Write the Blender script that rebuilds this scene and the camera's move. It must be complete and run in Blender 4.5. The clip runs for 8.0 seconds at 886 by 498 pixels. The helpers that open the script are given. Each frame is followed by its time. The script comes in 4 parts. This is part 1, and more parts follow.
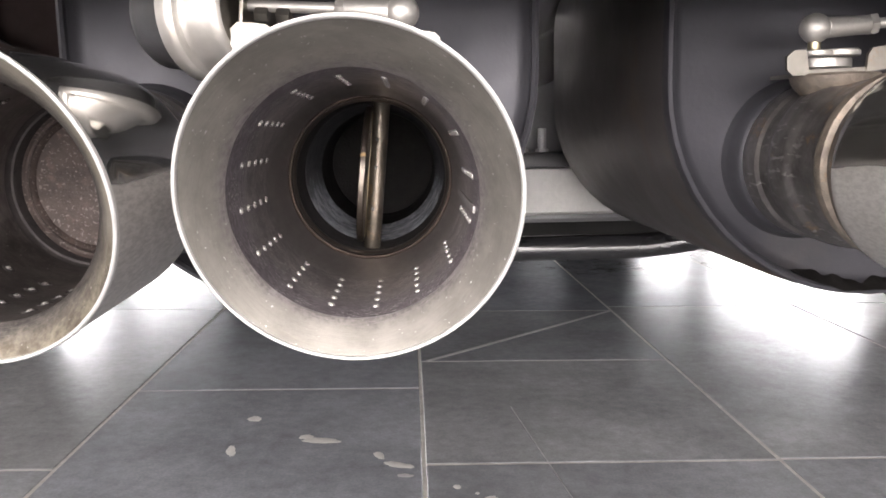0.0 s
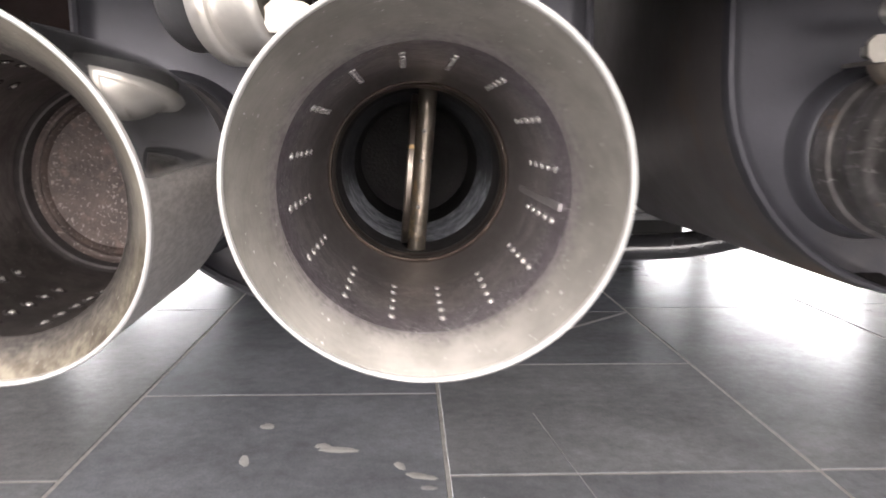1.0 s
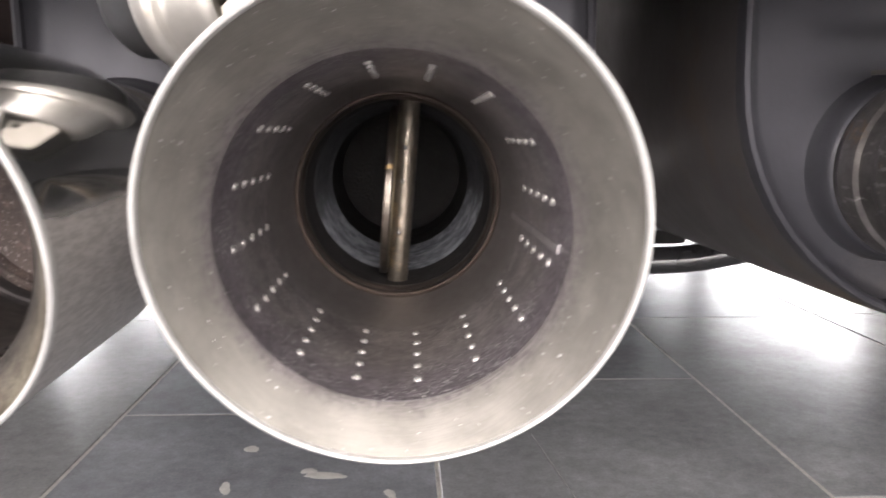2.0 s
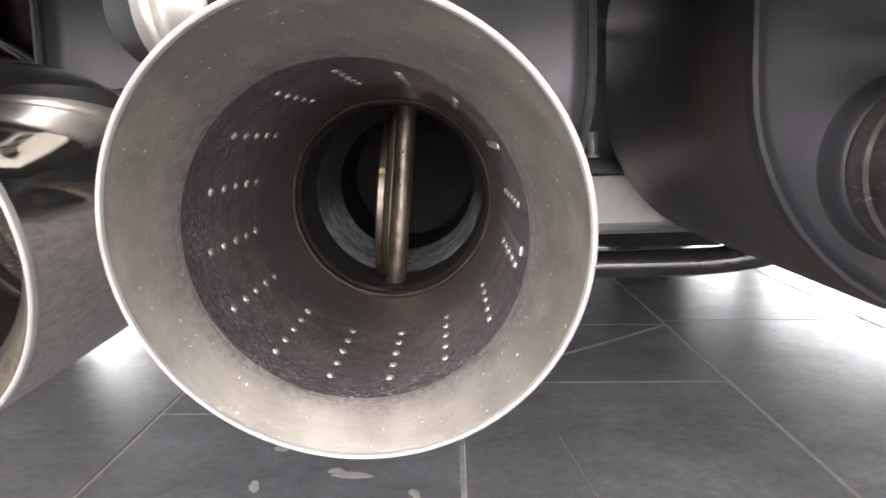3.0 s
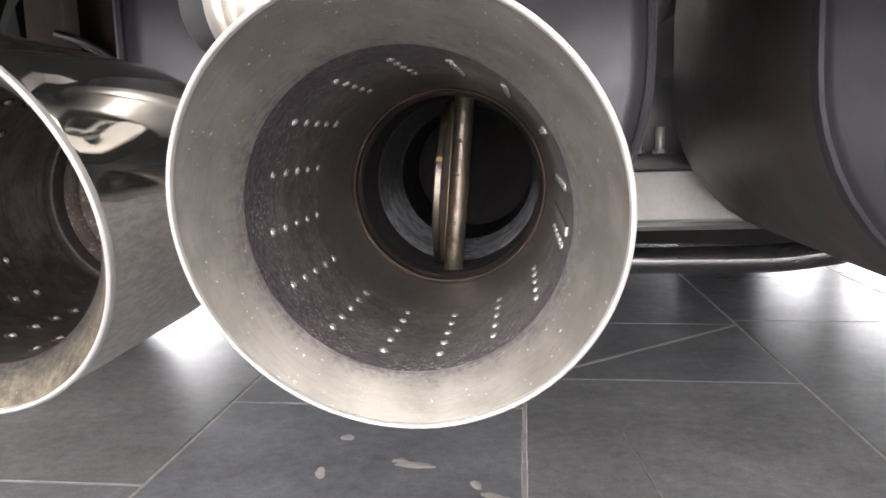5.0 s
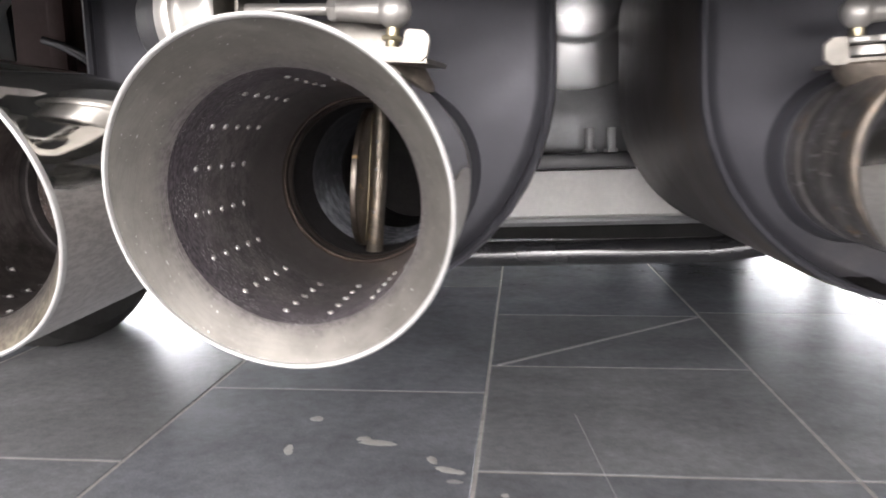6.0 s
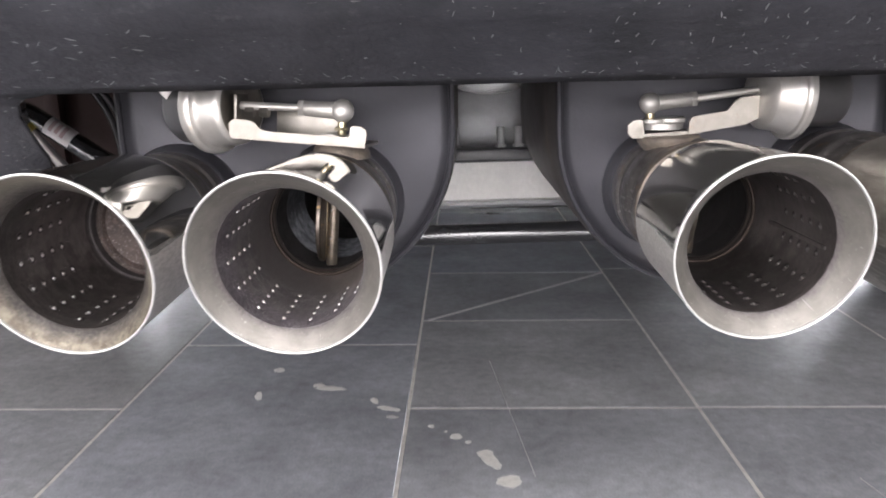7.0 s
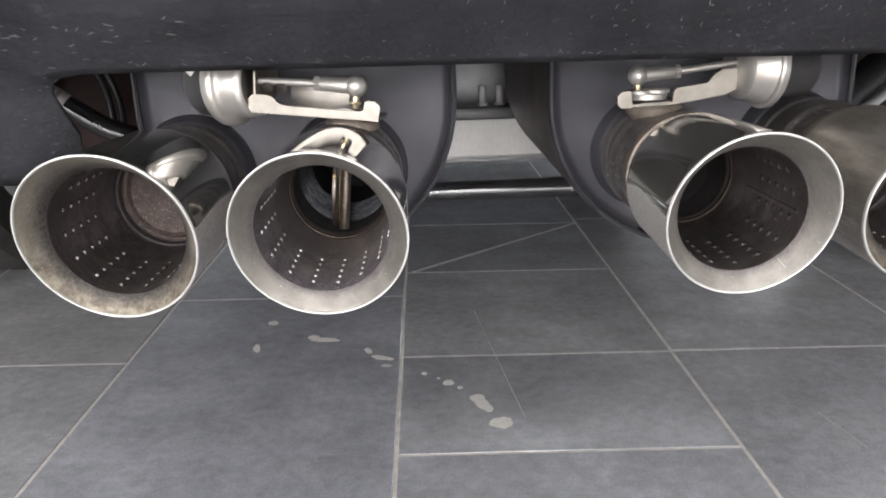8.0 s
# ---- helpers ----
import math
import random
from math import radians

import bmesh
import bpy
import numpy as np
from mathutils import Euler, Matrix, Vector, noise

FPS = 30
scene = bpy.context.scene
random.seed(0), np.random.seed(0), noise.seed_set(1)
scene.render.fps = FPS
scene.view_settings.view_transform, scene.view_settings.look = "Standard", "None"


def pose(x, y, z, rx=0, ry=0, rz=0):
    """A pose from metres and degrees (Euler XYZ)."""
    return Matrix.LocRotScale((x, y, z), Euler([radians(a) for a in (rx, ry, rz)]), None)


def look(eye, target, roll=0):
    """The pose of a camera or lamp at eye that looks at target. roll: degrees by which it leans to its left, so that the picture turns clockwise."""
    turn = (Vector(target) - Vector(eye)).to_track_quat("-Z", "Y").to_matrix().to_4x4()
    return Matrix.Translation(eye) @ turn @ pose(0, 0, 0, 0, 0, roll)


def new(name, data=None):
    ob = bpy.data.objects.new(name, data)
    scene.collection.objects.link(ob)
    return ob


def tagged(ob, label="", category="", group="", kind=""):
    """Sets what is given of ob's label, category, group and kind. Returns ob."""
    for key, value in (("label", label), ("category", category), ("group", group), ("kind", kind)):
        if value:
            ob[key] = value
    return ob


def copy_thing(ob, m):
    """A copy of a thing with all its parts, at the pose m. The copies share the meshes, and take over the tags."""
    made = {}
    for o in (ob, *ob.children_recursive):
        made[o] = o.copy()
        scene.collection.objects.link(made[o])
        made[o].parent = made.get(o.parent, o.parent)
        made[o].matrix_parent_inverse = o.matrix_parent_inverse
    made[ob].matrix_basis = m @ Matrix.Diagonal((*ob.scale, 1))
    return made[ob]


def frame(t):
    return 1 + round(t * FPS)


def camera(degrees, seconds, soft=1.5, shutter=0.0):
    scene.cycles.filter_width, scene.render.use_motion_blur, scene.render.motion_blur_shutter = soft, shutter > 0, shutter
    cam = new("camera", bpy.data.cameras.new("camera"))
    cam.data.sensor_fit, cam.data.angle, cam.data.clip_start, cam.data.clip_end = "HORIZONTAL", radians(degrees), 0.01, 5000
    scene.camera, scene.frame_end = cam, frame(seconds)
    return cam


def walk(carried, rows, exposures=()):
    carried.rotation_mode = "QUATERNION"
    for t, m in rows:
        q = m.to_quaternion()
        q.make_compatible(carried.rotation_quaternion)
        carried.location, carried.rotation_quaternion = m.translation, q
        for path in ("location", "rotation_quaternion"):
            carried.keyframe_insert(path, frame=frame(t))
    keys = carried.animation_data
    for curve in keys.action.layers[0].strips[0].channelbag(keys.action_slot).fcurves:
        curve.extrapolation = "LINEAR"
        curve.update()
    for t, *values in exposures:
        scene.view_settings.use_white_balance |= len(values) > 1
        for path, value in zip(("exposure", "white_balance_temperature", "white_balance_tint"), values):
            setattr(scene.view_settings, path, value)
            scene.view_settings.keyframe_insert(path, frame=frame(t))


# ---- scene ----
cam = camera(57.7, 8.0, soft=1.7, shutter=0.5)
PATH = [
    (0, (0.1477, 0.1897, 0.2955), (0.23, 2.1674, 0.0092), 0.19),
    (0.5, (0.1443, 0.1909, 0.2932), (0.2292, 2.1685, 0.0074), 0.19),
    (0.8, (0.1351, 0.1965, 0.2909), (0.2245, 2.1745, 0.0086), 0.15),
    (1, (0.1254, 0.2255, 0.292), (0.2145, 2.2024, 0.0022), 0.30),
    (1.2, (0.1224, 0.2453, 0.2933), (0.2133, 2.2221, 0.0035), 0.14),
    (1.5, (0.1212, 0.2685, 0.294), (0.2126, 2.2454, 0.0051), 0.33),
    (1.7, (0.1209, 0.2667, 0.2937), (0.2148, 2.2435, 0.005), 0.10),
    (2, (0.1332, 0.2658, 0.2977), (0.2231, 2.2431, 0.0109), 0.27),
    (2.2, (0.1434, 0.2674, 0.301), (0.2284, 2.2447, 0.0128), 0.15),
    (3.3, (0.1581, 0.2576, 0.2976), (0.0813, 2.2367, 0.0199), -0.48),
    (3.5, (0.1635, 0.2567, 0.2983), (0.0554, 2.2344, 0.0208), -0.51),
    (4, (0.1638, 0.2552, 0.2973), (-0.0225, 2.2265, 0.0153), -0.65),
    (4.2, (0.1591, 0.2552, 0.2971), (-0.0148, 2.2267, 0.0091), -0.69),
    (5.3, (0.158, 0.2514, 0.294), (-0.0494, 2.2212, 0.0164), -0.66),
    (5.5, (0.1665, 0.2551, 0.2944), (-0.0428, 2.2238, 0.0112), -0.69),
    (5.8, (0.1837, 0.2296, 0.2969), (-0.0192, 2.1999, 0.0197), -0.73),
    (6, (0.1987, 0.2026, 0.2949), (0.0074, 2.1735, 0.0135), -0.65),
    (6.2, (0.2133, 0.1631, 0.3077), (0.0448, 2.135, 0.0197), -0.58),
    (6.3, (0.2245, 0.1426, 0.3124), (0.068, 2.1148, 0.0194), -0.43),
    (6.5, (0.2333, 0.1018, 0.3286), (0.1137, 2.0723, 0.0082), -0.76),
    (6.7, (0.2341, 0.0674, 0.3469), (0.1416, 2.0341, -0.0047), -0.61),
    (6.8, (0.2324, 0.0516, 0.3574), (0.1557, 2.0146, -0.018), -0.68),
    (7, (0.2208, 0.0283, 0.3714), (0.1753, 1.9812, -0.0578), -0.69),
    (7.2, (0.2158, 0.0066, 0.3786), (0.1972, 1.9518, -0.086), -0.70),
    (7.5, (0.2066, -0.0095, 0.3937), (0.2188, 1.9232, -0.1209), -0.77),
    (7.7, (0.1994, -0.0153, 0.3965), (0.2253, 1.9133, -0.1325), -0.60),
    (8, (0.1894, -0.0135, 0.395), (0.2367, 1.9056, -0.1659), -0.73),
]

EXPOSURES = [(0.0, 0.33, 6700, 16), (1.0, 0.36, 6700, 16), (1.5, 0.37, 6700, 16), (2.0, 0.27, 6700, 16), (3.5, 0.09, 6650, 15), (4.0, 0.18, 6650, 15), (5.5, 0.21, 6650, 15),
             (6.0, 0.16, 6500, 15), (6.5, 0.25, 6450, 15), (7.0, 0.18, 6400, 16), (7.7, 0.12, 6400, 15), (8.0, -0.04, 6450, 13)]
walk(cam, [(t, look(eye, target, roll)) for t, eye, target, roll in PATH], EXPOSURES)

# ---- world and lights ----
world = bpy.data.worlds.new("world")
scene.world = world
world.use_nodes = True
wn = world.node_tree
sky = wn.nodes.new("ShaderNodeTexSky")
sky.sky_type = "NISHITA"
sky.sun_disc = False
sky.sun_elevation = radians(35)
sky.sun_rotation = radians(140)
wn.links.new(sky.outputs["Color"], wn.nodes["Background"].inputs["Color"])
wn.nodes["Background"].inputs["Strength"].default_value = 0.12

CEILING = 3.2
LAMP_W = 22.0
WINDOW_GLOW = 10.5
REAR_GLOW = 2.0
for lx in (-2.6, 0.25, 3.1):
    for ly in (-3.4, -1.2, 2.6, 6.0):
        lamp = bpy.data.lights.new("ceiling_lamp", "AREA")
        lamp.shape, lamp.size, lamp.size_y, lamp.energy, lamp.color = "RECTANGLE", 1.2, 0.6, LAMP_W, (1.0, 0.985, 0.955)
        ob = new("ceiling_lamp", lamp)
        ob.matrix_world = pose(lx, ly, CEILING - 0.06)
# unseen fill lamp added behind the camera, in place of a carried torch
lamp = bpy.data.lights.new("window_daylight", "AREA")
lamp.shape, lamp.size, lamp.size_y, lamp.energy, lamp.color = "RECTANGLE", 7.8, 2.6, 710.0, (1.0, 0.985, 0.965)
new("window_daylight", lamp).matrix_world = pose(-1.2, -4.97, 1.46, 90, 0, 0)


# ---- materials ----
def mat(name, c1, c2, scale=20, rough=(0.4, 0.5), metal=0.0, bump=0.0, bump_scale=200, stretch=(1, 1, 1), specks=None,
        speck_scale=120, speck_cut=0.72, spec=0.5, coat=0.0, per_object=0.0, stain=None, stain_scale=9, stain_cut=0.55, grain=0.55, bump_depth=0.001, dull=None, streaks=None,
        streak_scale=(260, 500, 1100), streak_cut=0.65, worn_edge=None):
    """Base colour between c1 and c2 by a noise at scale per metre, finer grain on top, specks or stains of another colour."""
    m = bpy.data.materials.new(name)
    m.use_nodes = True
    nt = m.node_tree
    b = nt.nodes["Principled BSDF"]
    L = nt.links.new
    tc = nt.nodes.new("ShaderNodeTexCoord")
    mp = nt.nodes.new("ShaderNodeMapping")
    mp.inputs["Scale"].default_value = stretch
    L(tc.outputs["Object"], mp.inputs["Vector"])
    vec = mp.outputs["Vector"]
    if per_object:
        info = nt.nodes.new("ShaderNodeObjectInfo")
        add = nt.nodes.new("ShaderNodeVectorMath")
        add.operation = "MULTIPLY_ADD"
        L(info.outputs["Random"], add.inputs[0])
        add.inputs[1].default_value = (37, 53, 11)
        L(vec, add.inputs[2])
        vec = add.outputs[0]

    def noisy(sc, detail=4, rgh=0.6):
        n = nt.nodes.new("ShaderNodeTexNoise")
        n.inputs["Scale"].default_value = sc
        n.inputs["Detail"].default_value = detail
        n.inputs["Roughness"].default_value = rgh
        L(vec, n.inputs["Vector"])
        return n.outputs["Fac"]

    def ramp(fac, lo, hi, a=0.0, z=1.0):
        r = nt.nodes.new("ShaderNodeMapRange")
        r.inputs["From Min"].default_value, r.inputs["From Max"].default_value = lo, hi
        r.inputs["To Min"].default_value, r.inputs["To Max"].default_value = a, z
        L(fac, r.inputs["Value"])
        return r.outputs["Result"]

    def mix(fac, a, c):
        x = nt.nodes.new("ShaderNodeMix")
        x.data_type = "RGBA"
        L(fac, x.inputs["Factor"])
        for sock, v in ((x.inputs["A"], a), (x.inputs["B"], c)):
            if isinstance(v, tuple):
                sock.default_value = (*v, 1)
            else:
                L(v, sock)
        return x.outputs["Result"]

    big, fine = noisy(scale), noisy(scale * 7, 5, 0.7)
    col = mix(ramp(big, 0.32, 0.68), c1, c2)
    dark = tuple(v * 0.72 for v in c1)
    col = mix(ramp(fine, 0.35, 0.85, 0.0, grain), col, dark)
    if stain:
        col = mix(ramp(noisy(stain_scale, 6, 0.65), stain_cut, stain_cut + 0.12), col, stain)
    if streaks:
        # short thin scuffs, gathered in places
        thin = nt.nodes.new("ShaderNodeMapping")
        thin.inputs["Rotation"].default_value = (0.0, 0.25, 0.35)
        thin.inputs["Scale"].default_value = streak_scale
        L(tc.outputs["Object"], thin.inputs["Vector"])
        hair = nt.nodes.new("ShaderNodeTexNoise")
        hair.inputs["Scale"].default_value, hair.inputs["Detail"].default_value = 1.0, 2
        L(thin.outputs["Vector"], hair.inputs["Vector"])
        where = ramp(noisy(30, 3, 0.5), 0.45, 0.65)
        if worn_edge:
            height = nt.nodes.new("ShaderNodeSeparateXYZ")
            L(tc.outputs["Object"], height.inputs[0])
            most = nt.nodes.new("ShaderNodeMath")
            most.operation = "MAXIMUM"
            L(where, most.inputs[0])
            L(ramp(height.outputs["Z"], *worn_edge, 1.6, 0.0), most.inputs[1])
            where = most.outputs[0]
        both = nt.nodes.new("ShaderNodeMath")
        both.operation = "MULTIPLY"
        L(ramp(hair.outputs["Fac"], streak_cut, streak_cut + 0.07), both.inputs[0])
        L(where, both.inputs[1])
        col = mix(both.outputs[0], col, streaks)
    if specks:
        col = mix(ramp(noisy(speck_scale, 2, 0.5), speck_cut, speck_cut + 0.04), col, specks)
    if per_object:
        hsv = nt.nodes.new("ShaderNodeHueSaturation")
        L(ramp(info.outputs["Random"], 0, 1, 1 - per_object, 1 + per_object), hsv.inputs["Value"])
        L(col, hsv.inputs["Color"])
        col = hsv.outputs["Color"]
    rgh = ramp(noisy(scale * 2.3, 5, 0.65), 0.3, 0.7, *rough)
    b.inputs["Metallic"].default_value = metal
    if dull:
        # pitted satin lower side; its paler colour stands in for light off the floor
        sep = nt.nodes.new("ShaderNodeSeparateXYZ")
        L(tc.outputs["Object"], sep.inputs[0])
        edge = nt.nodes.new("ShaderNodeMath")
        edge.operation = "MULTIPLY_ADD"
        L(noisy(45, 3, 0.5), edge.inputs[0])
        edge.inputs[1].default_value = 0.012
        L(sep.outputs["Z"], edge.inputs[2])
        floor_lit = ramp(edge.outputs[0], dull[0] + 0.004, dull[0] + 0.009, 1.0, 0.0)
        pits = ramp(noisy(620, 4, 0.7), 0.40, 0.60)
        col = mix(floor_lit, col, mix(pits, dull[1], dull[2]))
        two = nt.nodes.new("ShaderNodeMix")
        L(floor_lit, two.inputs["Factor"])
        L(rgh, two.inputs["A"])
        two.inputs["B"].default_value = dull[3]
        rgh = two.outputs["Result"]
        L(ramp(floor_lit, 0, 1, metal, dull[4]), b.inputs["Metallic"])
    L(col, b.inputs["Base Color"])
    L(rgh, b.inputs["Roughness"])
    b.inputs["Specular IOR Level"].default_value = spec
    b.inputs["Coat Weight"].default_value = coat
    if bump:
        bp = nt.nodes.new("ShaderNodeBump")
        bp.inputs["Strength"].default_value = bump
        bp.inputs["Distance"].default_value = bump_depth
        L(noisy(bump_scale, 3, 0.6), bp.inputs["Height"])
        L(bp.outputs["Normal"], b.inputs["Normal"])
    return m


def turned_steel(name, c1, c2, rough, metal, soot=(0.05, 0.045, 0.045), reach=(0.75, 1.1), ragged=0.5, lines=(6, 2200), contrast=0.35,
                 specks=None, crust=None, blots=70, axis_depth=None, deep=None, flecks=None):
    """Steel turned round the y axis: fine rings, soot creeping out of the throat, a crust settled at the bottom."""
    m = bpy.data.materials.new(name)
    m.use_nodes = True
    nt = m.node_tree
    b = nt.nodes["Principled BSDF"]
    L = nt.links.new
    tc = nt.nodes.new("ShaderNodeTexCoord")
    obj = tc.outputs["Object"]

    def vmath(op, a, c=None):
        v = nt.nodes.new("ShaderNodeVectorMath")
        v.operation = op
        L(a, v.inputs[0])
        if isinstance(c, tuple):
            v.inputs[1].default_value = c
        elif c is not None:
            L(c, v.inputs[1])
        return v

    def calc(op, a, c, d=None):
        x = nt.nodes.new("ShaderNodeMath")
        x.operation = op
        for sock, v in zip(x.inputs, (a, c, d)):
            if v is None:
                continue
            if isinstance(v, (int, float)):
                sock.default_value = v
            else:
                L(v, sock)
        return x.outputs[0]

    def noisy(vec, sc, detail=4, rgh=0.6):
        n = nt.nodes.new("ShaderNodeTexNoise")
        n.inputs["Scale"].default_value, n.inputs["Detail"].default_value, n.inputs["Roughness"].default_value = sc, detail, rgh
        L(vec, n.inputs["Vector"])
        return n.outputs["Fac"]

    def ramp(fac, lo, hi, a=0.0, z=1.0):
        r = nt.nodes.new("ShaderNodeMapRange")
        r.interpolation_type = "SMOOTHSTEP"
        for key, v in (("From Min", lo), ("From Max", hi), ("To Min", a), ("To Max", z)):
            r.inputs[key].default_value = v
        L(fac, r.inputs["Value"])
        return r.outputs["Result"]

    def mix(fac, a, c):
        x = nt.nodes.new("ShaderNodeMix")
        x.data_type = "RGBA"
        L(fac, x.inputs["Factor"])
        for sock, v in ((x.inputs["A"], a), (x.inputs["B"], c)):
            if isinstance(v, tuple):
                sock.default_value = (*v, 1)
            else:
                L(v, sock)
        return x.outputs["Result"]

    sep = nt.nodes.new("ShaderNodeSeparateXYZ")
    L(obj, sep.inputs[0])
    flat = vmath("MULTIPLY", obj, (1, 0, 1)).outputs[0]
    radius = vmath("LENGTH", flat).outputs["Value"]
    round_ = vmath("MULTIPLY", vmath("NORMALIZE", flat).outputs[0], (lines[0], 0, lines[0])).outputs[0]
    comb = nt.nodes.new("ShaderNodeCombineXYZ")
    L(calc("MULTIPLY", calc("SUBTRACT", sep.outputs["Y"], radius), lines[1]), comb.inputs["Y"])
    ringvec = vmath("ADD", round_, comb.outputs[0]).outputs[0]
    rings = noisy(ringvec, 1.0, 3, 0.6)
    coarse = noisy(vmath("MULTIPLY", ringvec, (0.5, 0.06, 0.5)).outputs[0], 1.0, 4, 0.65)
    blot = noisy(obj, blots, 5, 0.65)
    col = mix(ramp(blot, 0.35, 0.65), c1, c2)
    col = mix(ramp(rings, 0.40, 0.75, 0.0, contrast), col, tuple(v * 0.55 for v in c2))
    col = mix(ramp(coarse, 0.50, 0.72, 0.0, 0.5), col, tuple(min(0.9, v * 1.25) for v in c1))
    if crust:
        low = calc("MULTIPLY_ADD", blot, 0.03, calc("MULTIPLY", sep.outputs["Z"], -1.0))
        flakes = noisy(obj, 120, 6, 0.7)
        fouled = mix(ramp(flakes, 0.38, 0.68), crust[0], crust[1])
        col = mix(ramp(low, crust[2], crust[2] + 0.016, 0.0, 0.85), col, fouled)
    if specks:
        col = mix(ramp(noisy(obj, 900, 2, 0.5), 0.715, 0.74), col, specks)
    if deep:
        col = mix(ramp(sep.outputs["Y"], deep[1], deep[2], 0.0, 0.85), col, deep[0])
    if axis_depth:
        depth = ramp(sep.outputs["Y"], axis_depth[1], axis_depth[0])
    else:
        depth = calc("MULTIPLY_ADD", radius, -1 / 0.0106, 0.0502 / 0.0106)
    creep = calc("MULTIPLY_ADD", calc("ADD", noisy(obj, 150, 5, 0.7), noisy(obj, 600, 3, 0.65)), ragged, calc("SUBTRACT", depth, ragged))
    sooty = ramp(creep, *reach)
    sooted = calc("MULTIPLY_ADD", rings, 0.6, calc("MULTIPLY", noisy(obj, 500, 3, 0.6), 0.4))
    col = mix(sooty, col, mix(ramp(sooted, 0.40, 0.62), tuple(v * 0.8 for v in soot), tuple(v * 3.0 for v in soot)))
    if flecks:
        # bare flecks drawn out round the bore, on the fouled stretch behind the mouth
        drawn = nt.nodes.new("ShaderNodeCombineXYZ")
        L(calc("MULTIPLY", sep.outputs["Y"], 1500.0), drawn.inputs["Y"])
        around = vmath("MULTIPLY", vmath("NORMALIZE", flat).outputs[0], (34, 0, 34)).outputs[0]
        spark = noisy(vmath("ADD", around, drawn.outputs[0]).outputs[0], 1.0, 2, 0.5)
        where = calc("MULTIPLY", ramp(spark, 0.60, 0.67), ramp(sep.outputs["Y"], flecks[1], flecks[2], 1.0, 0.0))
        col = mix(calc("MULTIPLY", where, ramp(noisy(obj, 60, 3, 0.6), 0.40, 0.60)), col, flecks[0])
    L(col, b.inputs["Base Color"])
    L(ramp(coarse, 0.3, 0.7, *rough), b.inputs["Roughness"])
    L(ramp(sooty, 0, 1, metal, metal * 0.4), b.inputs["Metallic"])
    bp = nt.nodes.new("ShaderNodeBump")
    bp.inputs["Strength"].default_value, bp.inputs["Distance"].default_value = 0.12, 0.0004
    L(calc("ADD", rings, noisy(obj, 700, 3, 0.6)), bp.inputs["Height"])
    L(bp.outputs["Normal"], b.inputs["Normal"])
    return m


def glow(name, colour, strength):
    m = bpy.data.materials.new(name)
    m.use_nodes = True
    b = m.node_tree.nodes["Principled BSDF"]
    b.inputs["Base Color"].default_value = (0.8, 0.8, 0.8, 1)
    b.inputs["Emission Color"].default_value = (*colour, 1)
    b.inputs["Emission Strength"].default_value = strength
    return m


def slate(name, warm, cool):
    """Honed slate: each tile warmer or cooler, clouded softly at several sizes, with a fine riven grain."""
    m = bpy.data.materials.new(name)
    m.use_nodes = True
    nt = m.node_tree
    b = nt.nodes["Principled BSDF"]
    L = nt.links.new
    tc, info = nt.nodes.new("ShaderNodeTexCoord"), nt.nodes.new("ShaderNodeObjectInfo")
    shift = nt.nodes.new("ShaderNodeVectorMath")
    shift.operation = "MULTIPLY_ADD"
    L(info.outputs["Random"], shift.inputs[0])
    shift.inputs[1].default_value = (37, 53, 11)
    L(tc.outputs["Object"], shift.inputs[2])

    def noisy(sc, detail, lo, hi):
        n, r = nt.nodes.new("ShaderNodeTexNoise"), nt.nodes.new("ShaderNodeMapRange")
        n.inputs["Scale"].default_value, n.inputs["Detail"].default_value, n.inputs["Roughness"].default_value = sc, detail, 0.55
        L(shift.outputs[0], n.inputs["Vector"])
        r.inputs["From Min"].default_value, r.inputs["From Max"].default_value = 0.25, 0.75
        r.inputs["To Min"].default_value, r.inputs["To Max"].default_value = lo, hi
        L(n.outputs["Fac"], r.inputs["Value"])
        return n.outputs["Fac"], r.outputs["Result"]

    def times(a, c):
        x = nt.nodes.new("ShaderNodeMath")
        x.operation = "MULTIPLY"
        L(a, x.inputs[0])
        L(c, x.inputs[1])
        return x.outputs[0]

    tone = times(times(noisy(4.0, 4, 0.76, 1.24)[1], noisy(15, 5, 0.84, 1.16)[1]), times(noisy(80, 5, 0.84, 1.16)[1], noisy(420, 3, 0.86, 1.14)[1]))
    tint = nt.nodes.new("ShaderNodeMix")
    tint.data_type = "RGBA"
    L(info.outputs["Random"], tint.inputs["Factor"])
    tint.inputs["A"].default_value, tint.inputs["B"].default_value = (*warm, 1), (*cool, 1)
    scale = nt.nodes.new("ShaderNodeVectorMath")
    scale.operation = "SCALE"
    L(tint.outputs["Result"], scale.inputs[0])
    L(tone, scale.inputs["Scale"])
    L(scale.outputs[0], b.inputs["Base Color"])
    L(noisy(60, 2, 0.215, 0.230)[1], b.inputs["Roughness"])
    bp = nt.nodes.new("ShaderNodeBump")
    bp.inputs["Strength"].default_value, bp.inputs["Distance"].default_value = 0.06, 0.001
    L(noisy(220, 4, 0, 1)[0], bp.inputs["Height"])
    L(bp.outputs["Normal"], b.inputs["Normal"])
    return m


